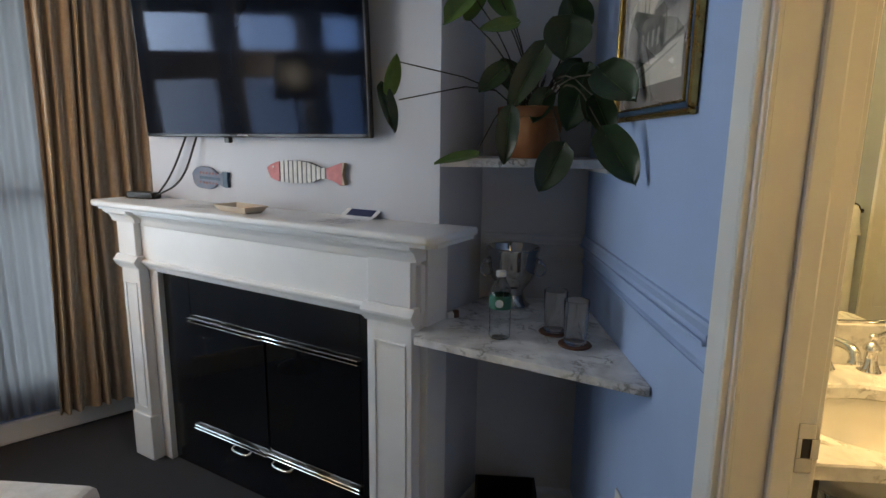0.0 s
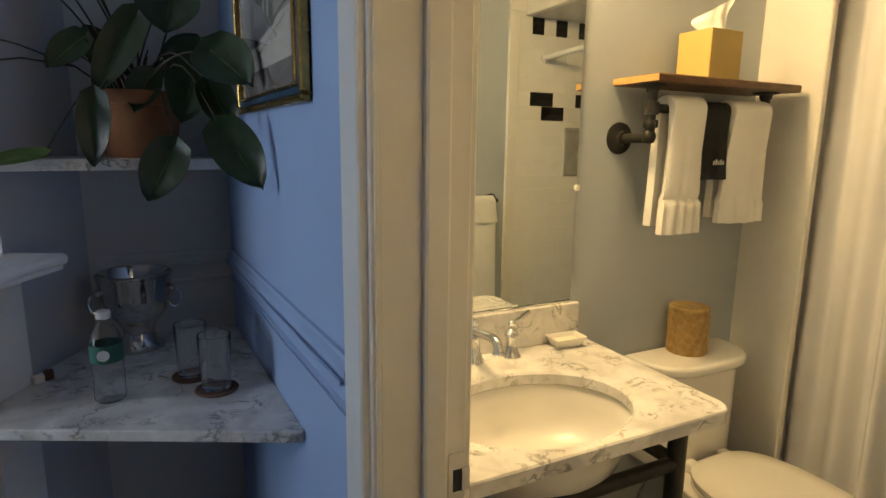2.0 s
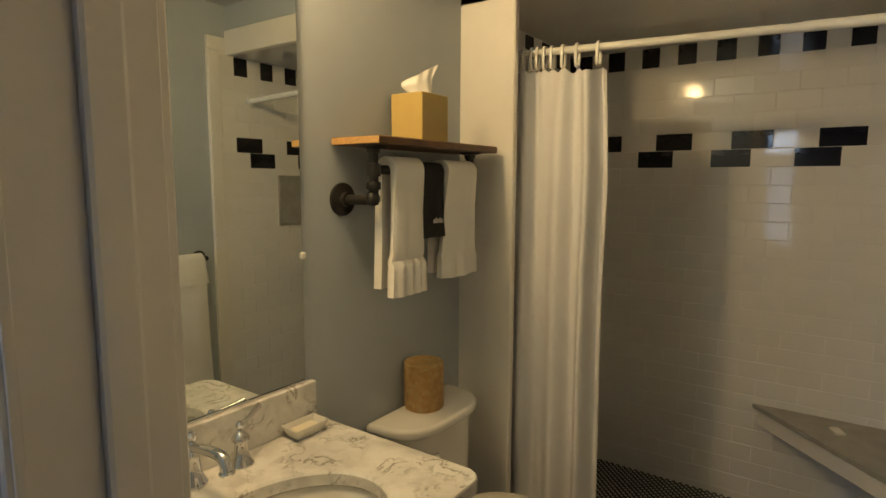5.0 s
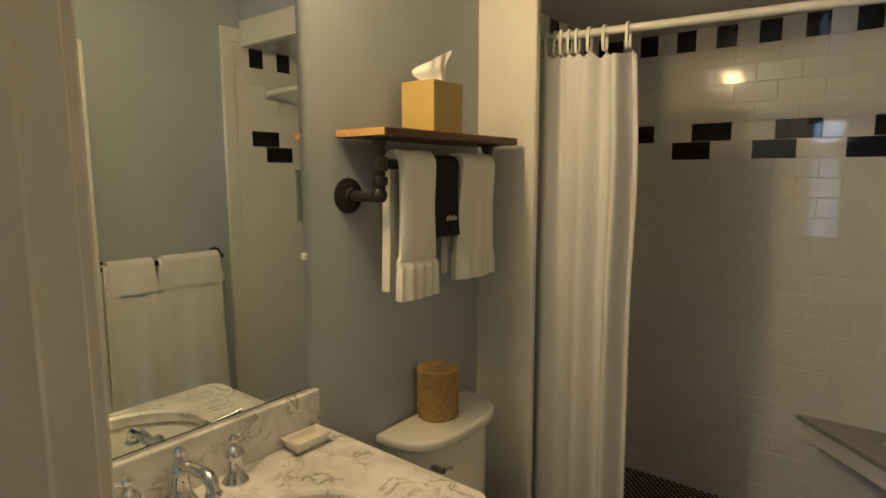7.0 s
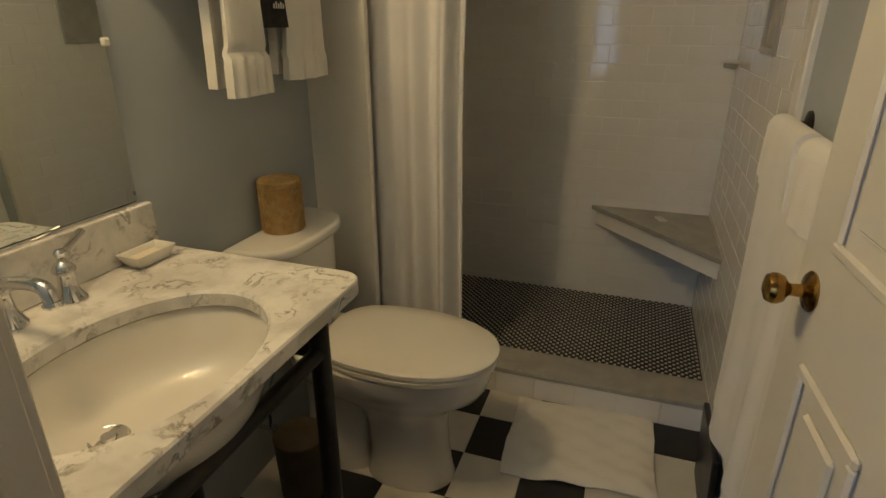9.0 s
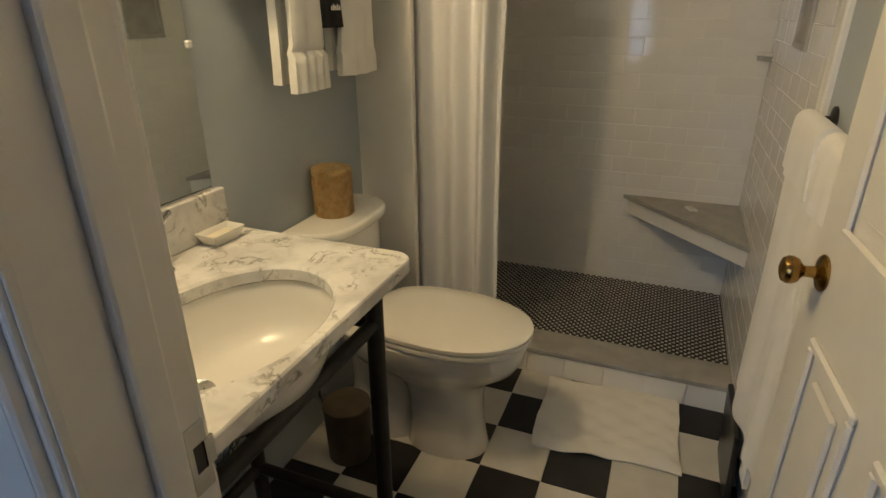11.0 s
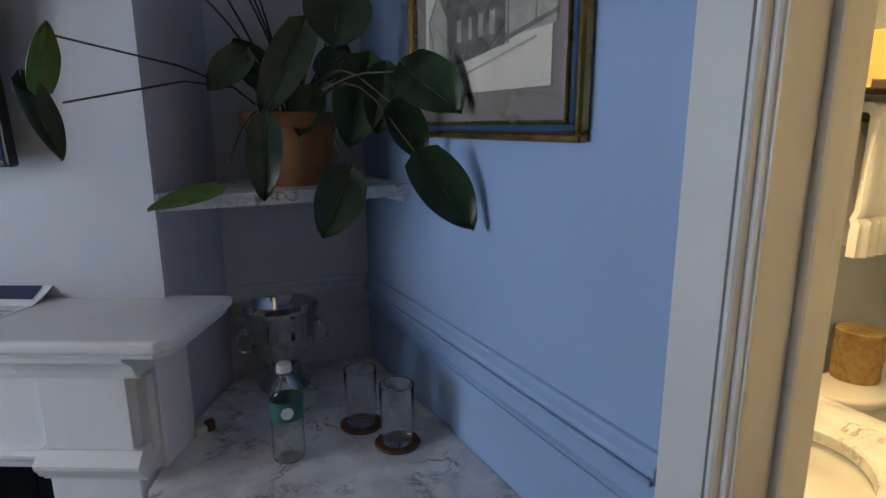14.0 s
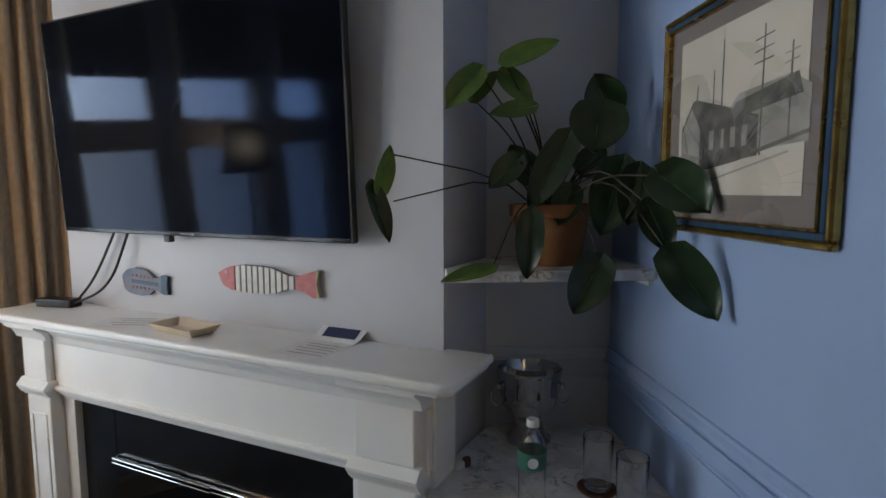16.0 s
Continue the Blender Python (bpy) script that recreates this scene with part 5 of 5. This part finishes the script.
def hung(x0, x1, z_front, z_back, y, z, r, thick, mat, cuff=None, seed=1, sway=0.004):
    """A towel folded over a rail at (y, z): front drop to z_front and back drop to z_back."""
    rnd = random.Random(seed)
    ph = [rnd.uniform(0, 6.28) for _ in range(4)]
    front, back = z - z_front, z - z_back
    total = front + math.pi * r + back

    def place(u, v):
        s = v * total
        x = x0 + (x1 - x0) * u
        if s < front:
            yy, zz, low = y - r, z_front + s, 1 - s / front
        elif s < front + math.pi * r:
            a = (s - front) / r
            yy, zz, low = y - r * math.cos(a), z + r * math.sin(a), 0
        else:
            d = s - front - math.pi * r
            yy, zz, low = y + r, z - d, d / back
        yy += (sway * math.sin(7 * u + ph[0] + 3 * v) + 0.4 * sway * math.sin(19 * u + ph[1])) * low
        x += 0.35 * sway * math.sin(9 * v + ph[2]) + (u - 0.5) * 0.022 * low * (x1 - x0) / 0.1
        if s < front:
            yy += thick * 0.5 * abs(2 * u - 1) ** 4 * min(1.0, 3 * low)
            yy -= 0.25 * thick * math.exp(-((u - 0.5 - 0.05 * math.sin(4 * v)) / 0.09) ** 2) * low
        if cuff and s < front:
            c = s / front
            if cuff - 0.04 < c < cuff:
                yy += 0.005
            if c < cuff - 0.03:
                yy += 0.0035 * math.sin(24 * u + ph[3]) - 0.004
        return (x, yy, zz)
    return sheet(28, 56, place, thick)


towels = (
    ("hand_towel", 1.715, 1.838, 1.216, 1.235, 0.038, 0.024, TERRY, 0.30, "white terry hand towel folded over the iron rail"),
    ("wash_cloth", 1.852, 1.952, 1.368, 1.40, 0.026, 0.010, BLACK_TERRY, None, "small black cloth with pale lettering over the rail"),
    ("hand_towel", 1.964, 2.125, 1.236, 1.250, 0.036, 0.022, TERRY, 0.24, "white terry hand towel folded over the iron rail"))
for k, (name, x0, x1, zf, zb, r, th, mat, cuff, label) in enumerate(towels):
    tw = thing(name, pose(0, 0, 0), label, "towel", "towels on the pipe shelf" if mat is TERRY else "")
    part("cloth", hung(x0, x1, zf, zb, 1.600, 1.566, r, th, mat, cuff, 5 + k), mat, tw, smooth=True)
    if mat is BLACK_TERRY:
        for j in range(5):
            part("lettering", box(x0 + 0.030 + 0.010 * j, x0 + 0.037 + 0.010 * j, 1.5615, 1.5665, 1.412, 1.424 + 0.004 * (j % 2), 0.0005), SILVER, tw, "small pale stitched lettering")

tissue = thing("tissue_box", pose(1.908, 1.632, SZ1), "gold square tissue box with a tissue standing out", "tissue box")
bm = box(-0.065, 0.065, -0.058, 0.058, 0, 0.138, 0.002)
part("carton", bm, GOLD_CARD, tissue)
part("slot", lathe([(0.0, 0.1382), (0.028, 0.1382), (0.028, 0.1392), (0.0, 0.1392)], 20, sx=1.3), WHITE_PLASTIC, tissue)


def tissue_at(u, v):
    x = -0.034 + 0.074 * u + 0.026 * v * (u - 0.5)
    z = 0.137 + v * (0.034 + 0.062 * u ** 0.8)
    return (x + 0.004 * math.sin(8 * v), (0.030 - 0.062 * u) * (0.4 + 0.6 * v) + 0.008 * math.sin(7 * u + 2 * v) + 0.003 * math.sin(15 * u), z)


part("tissue", sheet(18, 12, tissue_at, 0.0008), TISSUE, tissue, "white paper tissue", smooth=True)

basket = thing("reed_canister", pose(1.948, 1.648, 0.806), "round woven reed canister with a lid on the tank", "basket")
body_c = part("body", lathe([(0.0, 0.0), (0.060, 0.0), (0.062, 0.003), (0.0615, 0.135), (0.0, 0.135)], 40), WICKER, basket, smooth=True)
part("lid", lathe([(0.0, 0.1355), (0.0612, 0.1355), (0.0635, 0.137), (0.0635, 0.150), (0.060, 0.153), (0.0, 0.150)], 40), WICKER, basket, smooth=True)
for k in range(12):
    for s in (-1, 1):
        pts = [(0.0626 * math.cos(2 * math.pi * k / 12 + s * 1.25 * z / 0.134), 0.0626 * math.sin(2 * math.pi * k / 12 + s * 1.25 * z / 0.134), 0.002 + z) for z in [0.131 * i / 9 for i in range(10)]]
        part("reed", tube(pts, 0.0016, 5), RAW_WOOD if s > 0 else WICKER, body_c)

# widespread tap: spout and two lever handles
PEDESTAL = [(0.0, 0.0), (0.027, 0.0), (0.028, 0.004), (0.024, 0.010), (0.017, 0.026), (0.0145, 0.050), (0.0155, 0.056), (0.0205, 0.060), (0.0205, 0.066), (0.015, 0.074), (0.008, 0.080), (0.007, 0.086), (0.0105, 0.091), (0.011, 0.097), (0.006, 0.103), (0.0, 0.104)]
tap = thing("basin_tap", pose(1.160, 1.668, VZ), "polished chrome basin tap with two lever handles", "tap")
spout = part("spout", lathe([(r * 1.08, z * 1.12) for r, z in PEDESTAL], 28), CHROME, tap, smooth=True)
part("nozzle", tube([(0, -0.005, 0.080), (0, -0.045, 0.090), (0, -0.092, 0.096), (0, -0.118, 0.090), (0, -0.124, 0.068)], 0.0112, 14, taper=1.15, smooth_steps=2), CHROME, spout, smooth=True)
part("lip", lathe([(0.0, 0.0), (0.0155, 0.0), (0.0165, 0.004), (0.013, 0.010), (0.0, 0.010)], 18, (0, -0.1242, 0.0605)), CHROME, spout, smooth=True)
for x, turn in ((0.110, 20), (-0.102, 160)):
    hd = part("handle", lathe(PEDESTAL, 26, (x, -0.012, 0)), CHROME, tap, smooth=True)
    c, s = math.cos(radians(turn)), math.sin(radians(turn))
    part("lever", tube([(x, -0.012, 0.090), (x + 0.018 * c, -0.012 + 0.018 * s, 0.096), (x + 0.040 * c, -0.012 + 0.040 * s, 0.100), (x + 0.078 * c, -0.012 + 0.078 * s, 0.110)], 0.0052, 10, taper=1.5, smooth_steps=1), CHROME, hd, smooth=True)

soap = thing("soap_dish", pose(1.463, 1.662, VZ, 0, 0, -2), "small white ceramic soap dish with a bar of soap", "soap dish")
bm = bmesh.new()
rings = []
for hx, hy, z in ((0.038, 0.019, 0.0), (0.052, 0.030, 0.028), (0.054, 0.032, 0.030), (0.051, 0.029, 0.030), (0.041, 0.022, 0.010)):
    rings.append([bm.verts.new((x, y, z)) for x, y in ((-hx, -hy), (hx, -hy), (hx, hy), (-hx, hy))])
for a, b in zip(rings, rings[1:]):
    for i in range(4):
        bm.faces.new((a[i], a[(i + 1) % 4], b[(i + 1) % 4], b[i]))
bm.faces.new(rings[0][::-1]), bm.faces.new(rings[-1])
bmesh.ops.bevel(bm, geom=bm.edges[:], offset=0.0015, segments=2, profile=0.5, affect="EDGES")
part("dish", bm, SOAP, soap)
part("soap_bar", box(-0.034, 0.034, -0.018, 0.018, 0.0105, 0.022, 0.005, seg=2), SOAP_BAR, soap, "pale cream soap")

# shower rod, rings, curtain
RX, RY0, RY1, RZ0, RZ1 = 2.385, 0.323, 1.690, 1.938, 1.988
rod = thing("shower_rod", pose(0, 0, 0), "white enamelled shower curtain rod across the shower", "curtain rod")
part("bar", tube([(RX, RY0, RZ0), (RX, RY1, RZ1)], 0.0125, 16), WHITE_PLASTIC, rod, smooth=True)
part("sleeve", tube([(RX, RY0, RZ0), (RX, 0.70, RZ0 + (RZ1 - RZ0) * (0.70 - RY0) / (RY1 - RY0))], 0.0145, 16), WHITE_PLASTIC, rod, smooth=True)
for y, z in ((RY0 + 0.006, RZ0), (RY1 - 0.006, RZ1)):
    part("end_flange", tube([(RX, y - 0.006, z), (RX, y + 0.006, z)], 0.024, 20), WHITE_PLASTIC, rod, smooth=True)


def rod_z(y):
    return RZ0 + (RZ1 - RZ0) * (y - RY0) / (RY1 - RY0)


curtain = thing("shower_curtain", pose(0, 0, 0), "white cloth shower curtain gathered to one end", "curtain")
RINGS = (1.262, 1.335, 1.385, 1.425, 1.452, 1.478, 1.500, 1.53, 1.56, 1.585, 1.60)


def curtain_at(u, v):
    # u from the free edge to the gathered end, v from the hem up
    y_top = 1.242 + 0.430 * u
    y_low = 1.222 + 0.455 * u
    y = y_low + (y_top - y_low) * v - 0.013 * math.exp(-((v - 0.80) / 0.16) ** 2) * (1 - u) ** 2
    k = 4.4 * (u + 0.035 * math.sin(6.1 * u + 0.4)) + 0.05 * math.sin(2.2 * v + 4 * u)
    ph = 2 * math.pi * k
    soft = math.sin(ph) + 0.22 * math.sin(2 * ph + 1.1 + 1.5 * v)
    deep = 0.027 + 0.012 * math.sin(1.9 * k + 0.6) + 0.010 * (1 - v) - 0.010 * v ** 8
    pinch = 0.006 * math.sin(math.pi * 11 * u) * max(0.0, (v - 0.86) / 0.14)
    x = RX + 0.006 + deep * soft + pinch
    gap = min(abs(y_top - r) for r in RINGS)
    z_hi = rod_z(y_top) - 0.054 - 0.020 * min(1.0, gap / 0.022) ** 0.8
    return (x, y + 0.006 * math.sin(ph + 0.9) * (1 - 0.5 * v), 0.165 + (z_hi - 0.165) * v)


part("cloth", sheet(240, 50, curtain_at, 0.0016), CURTAIN_WHITE, curtain, smooth=True)
part("hem", tube([(curtain_at(0, v)[0], curtain_at(0, v)[1] - 0.001, curtain_at(0, v)[2]) for v in [k / 40 for k in range(41)]], 0.0024, 6), WHITE_PLASTIC, curtain, "rolled white edge seam")
for y in RINGS:
    z = rod_z(y)
    pts = [(RX - 0.0165 * math.copysign(abs(math.cos(a)) ** 0.5, math.cos(a)), y, z - 0.020 + 0.037 * math.copysign(abs(math.sin(a)) ** 0.5, math.sin(a))) for a in [2 * math.pi * k / 24 for k in range(25)]]
    own = tube(pts, 0.0028, 6)
    for v in own.verts:
        v.co.y = y + (v.co.y - y) * 2.0
    part("hook", own, WHITE_PLASTIC, curtain, "white plastic hook", smooth=True)

# towel bar and two bath towels on the wall beside the door
tbar = thing("towel_bar", pose(0, 0, 0), "black iron towel bar on the bathroom wall", "towel bar")
part("bar", tube([(1.545, 0.375, 1.166), (2.075, 0.375, 1.166)], 0.011, 12), IRON, tbar, smooth=True)
for x in (1.552, 2.066):
    post = part("post", tube([(x, 0.317, 1.166), (x, 0.378, 1.166)], 0.011, 12), IRON, tbar, smooth=True)
    m = Matrix.Translation((x, 0.3155, 1.166)) @ Matrix.Rotation(radians(-90), 4, "X")
    part("flange", lathe([(0.0, 0.0), (0.034, 0.0), (0.034, 0.005), (0.016, 0.010), (0.0, 0.012)], 24, m=m), IRON, post, smooth=True)
for x0, x1, zf, k in ((1.772, 2.052, 0.30, 1), (1.556, 1.757, 0.34, 2)):
    tw = thing("bath_towel", pose(0, 0, 0), "large white bath towel hanging from the black bar", "towel", "bath towels")
    part("cloth", hung(x0, x1, zf, 0.42, 0.375, 1.166, 0.0185, 0.012, TERRY, None, 20 + k, 0.010), TERRY, tw, smooth=True)
    lay = thing("hand_towel", pose(0, 0, 0), "white terry hand towel folded over the bath towel", "towel", "bath towels")
    part("cloth", hung(x0 + 0.012, x1 - 0.012, 0.985, 1.05, 0.375, 1.167, 0.028, 0.012, TERRY, None, 30 + k, 0.006), TERRY, lay, smooth=True)

# bath mat on the floor
mat_thing = thing("bath_mat", pose(2.245, 0.735, 0.004, 0, 0, 3), "folded white terry bath mat on the tile floor", "bath mat")


def mat_at(u, v):
    edge = min(u, 1 - u, v, 1 - v)
    return (-0.205 + 0.41 * u + 0.008 * math.sin(5 * v), -0.245 + 0.49 * v + 0.006 * math.sin(6 * u), 0.003 + 0.010 * min(1, edge * 12) + 0.004 * math.sin(9 * u + 4 * v) + 0.003 * math.sin(13 * v + 3 * u) + 0.0022 * math.sin(31 * u - 17 * v) + 0.0018 * math.sin(23 * v + 29 * u))


part("cloth", sheet(40, 44, mat_at, 0.006), TERRY, mat_thing, smooth=True)
part("border", sheet(20, 30, lambda u, v: (-0.13 + 0.26 * u, -0.17 + 0.34 * v, mat_at(0.18 + 0.64 * u, 0.15 + 0.70 * v)[2] + 0.003), 0.004), TERRY, mat_thing, smooth=True)

# waste bin behind the stand and a spare roll
bin2 = thing("waste_bin", pose(1.765, 1.545, 0), "small brown round waste bin with a brown lid", "bin")
part("body", lathe([(0.0, 0.0), (0.070, 0.0), (0.072, 0.004), (0.078, 0.205), (0.080, 0.210), (0.076, 0.210), (0.068, 0.010), (0.0, 0.008)], 32), BIN_BROWN, bin2, smooth=True)
part("lid", lathe([(0.0, 0.224), (0.05, 0.222), (0.079, 0.214), (0.081, 0.209), (0.0, 0.209)], 32), BIN_BROWN, bin2, "brown lid", smooth=True)
valve = thing("water_valve", pose(1.80, 1.72, 0.17), "chrome toilet supply valve on the wall", "valve")
part("stub", tube([(0, 0, 0), (0, -0.05, 0)], 0.008, 10), CHROME, valve, smooth=True)
part("knob", lathe([(0.0, -0.012), (0.016, -0.010), (0.016, 0.010), (0.0, 0.012)], 12, (0, -0.058, 0.0)), CHROME, valve, smooth=True)
part("hose", tube([(0, -0.045, 0.008), (0.0, -0.05, 0.12), (0.03, -0.06, 0.20), (0.05, -0.07, 0.252)], 0.005, 8, smooth_steps=2), SILVER, valve, smooth=True)

# small black scale leaning behind the door
scale = thing("bathroom_scale", pose(2.10, 0.345, 0.0, 0, 0, 0), "slim black-edged bathroom scale leaning on the wall", "scale")
bm = box(-0.14, 0.14, 0.0, 0.018, 0.0, 0.28, 0.006, seg=2)
bmesh.ops.rotate(bm, cent=(0, 0, 0), matrix=Matrix.Rotation(radians(-3), 3, "X"), verts=bm.verts)
part("plate", bm, BLACK_PLASTIC, scale)

# in the shower: soap on the bench, corner soap shelf, recessed niche
bar = thing("soap_packet", pose(3.13, 0.53, 0.570, 0, 0, 25), "small white wrapped soap on the bench", "soap")
part("packet", box(-0.03, 0.03, -0.018, 0.018, 0, 0.012, 0.004, seg=2), SOAP, bar)
for z in (1.222, 1.640):
    cshelf = thing("corner_shelf", pose(SH_B - 0.002, SH_R + 0.001, z), "small white corner soap shelf in the shower", "shelf", "corner soap shelves")
    part("shelf", prism([(-0.062, 0.0), (0.0, 0.0), (0.0, 0.062)], 0.006, 0.020, 0.003), PORCELAIN, cshelf)
    part("underside", prism([(-0.050, 0.001), (-0.001, 0.001), (-0.001, 0.050)], -0.014, 0.0058, 0.002), STONE_SILL, cshelf)
niche = thing("shower_niche", pose(0, 0, 0), "shallow framed niche in the tiled shower wall", "niche", kind="structure")
part("niche_frame", border(2.545, 2.765, 1.29, 1.565, 0.022, SH_R + 0.0005, SH_R + 0.012), STONE_SILL, niche, "grey stone edging")
part("niche_back", box(2.567, 2.743, SH_R + 0.0005, SH_R + 0.002, 1.312, 1.543, 0), STONE_SILL, niche)

# ---------------------------------------------------------------- tiles and other pieces
def piece_mesh(name, w, d, h, mat, bev=0.0015):
    return finish(box(-w / 2, w / 2, -d / 2, d / 2, -h / 2, h / 2, bev), name, mat)


# checked bathroom floor: pitch 0.207 m
floor_bath = setting("floor_bathroom", box(0.83, 2.46, 0.2, 1.85, -0.05, 0.0005, 0), GROUT, "checked black and white tile floor")
P = 0.207
tile_w, tile_b = piece_mesh("floor_tile", P - 0.002, P - 0.002, 0.006, FLOOR_WHITE, 0.001), piece_mesh("floor_tile", P - 0.002, P - 0.002, 0.006, FLOOR_BLACK, 0.001)
for i in range(-6, 2):
    for j in range(-4, 4):
        x, y = 2.078 + P * (i + 0.5), 0.903 + P * (j + 0.5)
        x0, x1, y0, y1 = max(x - P / 2, 0.835), min(x + P / 2, 2.458), max(y - P / 2, 0.30), min(y + P / 2, 1.718)
        if x1 - x0 < 0.02 or y1 - y0 < 0.02:
            continue
        black = (i + j) % 2 == 0
        if x1 - x0 > P - 0.001 and y1 - y0 > P - 0.001:
            ob = new("floor_tile", tile_b if black else tile_w)
            ob.location = (x, y, 0.001)
        else:
            ob = new("floor_tile", finish(box(x0 + 0.001, x1 - 0.001, y0 + 0.001, y1 - 0.001, -0.002, 0.004, 0.001), "floor_tile", FLOOR_BLACK if black else FLOOR_WHITE))
        ob.parent = floor_bath

# white subway tiles with two rows of black ones and a top row of black and white soldiers
TW, TH, GAP = 0.158, 0.0768, 0.0010
Z_LOW, Z_TOP = 1.6005, 2.056   # foot of the lower black row, foot of the top row


def tile_rows():
    z = Z_LOW
    while z > 0.10:
        z -= TH
    rows, n = [], round((Z_LOW - z) / TH)
    for k in range(60):
        a = z + TH * k
        if a + TH > Z_TOP + 0.03:
            break
        rows.append((a, min(a + TH, Z_TOP), k - n))
    last = rows[-1]
    rows[-1] = (last[0], Z_TOP, last[2])
    return rows


STD_W, STD_B = (piece_mesh("tile", TW - GAP, 0.008, TH - GAP, m, 0.0020) for m in (WHITE_TILE, BLACK_TILE))


def tile_wall(parent, to_world, length, phase, joined=False):
    """Running-bond tiling of a wall; to_world takes metres along the wall and up to a pose whose y points into the wall."""
    loose_w, loose_b = (bmesh.new(), bmesh.new()) if joined else (None, None)

    def put(a, b, z0, z1, mat, std=True):
        if b - a < 0.012:
            return
        if joined:
            own = box(a + GAP / 2, b - GAP / 2, -0.004, 0.004, z0 + GAP / 2, z1 - GAP / 2, 0.0014)
            bmesh.ops.transform(own, matrix=to_world(0, 0), verts=own.verts)
            merge(loose_w if mat is WHITE_TILE else loose_b, own)
            return
        if abs(b - a - TW) < 1e-4 and abs(z1 - z0 - TH) < 1e-4:
            ob = new("tile", STD_W if mat is WHITE_TILE else STD_B)
        else:
            ob = new("tile", piece_mesh("tile", b - a - GAP, 0.008, z1 - z0 - GAP, mat, 0.0014))
        wobble = pose(0, random.uniform(-0.0004, 0.0004), 0, random.uniform(-0.25, 0.25), 0, random.uniform(-0.25, 0.25))
        ob.matrix_world = to_world((a + b) / 2, (z0 + z1) / 2) @ wobble
        ob.parent = parent

    for z0, z1, k in tile_rows():
        shift = phase + (TW / 2 if k % 2 == 0 else 0.0)
        i = math.floor((0 - shift) / TW)
        while shift + i * TW < length:
            a, b = shift + i * TW, shift + (i + 1) * TW
            black = (k == 1 and i % 2 == 0) or (k == 0 and i % 2 == 1)
            put(max(a, 0), min(b, length), z0, z1, BLACK_TILE if black else WHITE_TILE)
            i += 1
    i = math.floor((0 - phase) / TW) - 1
    while phase + i * TW < length:
        a = phase + i * TW
        put(max(a, 0), min(a + TW / 2, length), Z_TOP, 2.145, WHITE_TILE)
        put(max(a + TW / 2, 0), min(a + TW, length), Z_TOP, 2.145, BLACK_TILE)
        i += 1
    if joined:
        for name, loose, mat in (("white_tiles", loose_w, WHITE_TILE), ("black_tiles", loose_b, BLACK_TILE)):
            tagged(part(name, loose, mat, parent), kind="stuff")


# along the back wall, from the left corner towards the right: y falls
tile_wall(back_wall, lambda a, z: Matrix.Translation((SH_B + 0.003, SH_L - a, z)) @ Matrix.Rotation(radians(-90), 4, "Z"), SH_L - SH_R, (SH_L - 1.304) - 2 * TW)
left_wall, right_wall = bpy.data.objects["wall_shower_left"], bpy.data.objects["wall_shower_right"]
tile_wall(left_wall, lambda a, z: Matrix.Translation((2.29 + a, SH_L + 0.003, z)), SH_B - 2.29, 0.03)
tile_wall(right_wall, lambda a, z: Matrix.Translation((SH_B - a, SH_R - 0.003, z)) @ Matrix.Rotation(radians(180), 4, "Z"), SH_B - 2.217, SH_B - 2.456 - 4 * TW)

# front of the curb: white tiles on edge
curb_tile = piece_mesh("tile", 0.0075, 0.152, 0.095, WHITE_TILE, 0.0012)
for k in range(9):
    ob = new("tile", curb_tile)
    ob.parent = curb
    ob.location = (-0.0035, 0.077 + 0.1545 * k, 0.049)

# mosaic of the shower floor: small pale squares set slantwise among dark rounds
ROW, COL = 0.0150, 0.0300
dark_v, dark_f, pale_v, pale_f = [], [], [], []
nx, ny = int((SH_B - 2.612) / ROW), int((SH_L - SH_R) / COL)
for i in range(nx):
    for j in range(ny):
        cx, cy = 2.614 + ROW * (i + 0.5), SH_R + 0.004 + COL * (j + 0.25 + 0.5 * (i % 2))
        r = COL * 0.30
        b = len(dark_v)
        for z, rr in ((0.1045, r), (0.1085, r * 0.94)):
            dark_v += [(cx + rr * math.cos(math.pi * k / 4), cy + COL / 2 + rr * math.sin(math.pi * k / 4), z) for k in range(8)]
        dark_f.append([b + 8 + k for k in range(8)])
        dark_f += [[b + k, b + (k + 1) % 8, b + 8 + (k + 1) % 8, b + 8 + k] for k in range(8)]
        b = len(pale_v)
        for z, qq in ((0.1045, 0.0062), (0.1090, 0.0056)):
            pale_v += [(cx + qq * math.cos(math.pi * k / 3), cy + qq * math.sin(math.pi * k / 3), z) for k in range(6)]
        pale_f.append([b + 6 + k for k in range(6)])
        pale_f += [[b + k, b + (k + 1) % 6, b + 6 + (k + 1) % 6, b + 6 + k] for k in range(6)]
shower_floor = bpy.data.objects["floor_shower"]
for name, vs, fs, mat in (("dark_mosaic", dark_v, dark_f, FLOOR_BLACK), ("pale_mosaic", pale_v, pale_f, FLOOR_WHITE)):
    mesh = bpy.data.meshes.new(name)
    mesh.from_pydata(vs, [], fs)
    mesh.materials.append(mat)
    ob = new(name, mesh)
    ob.parent = shower_floor
    tagged(ob, "small mosaic pieces of the shower floor", kind="stuff")
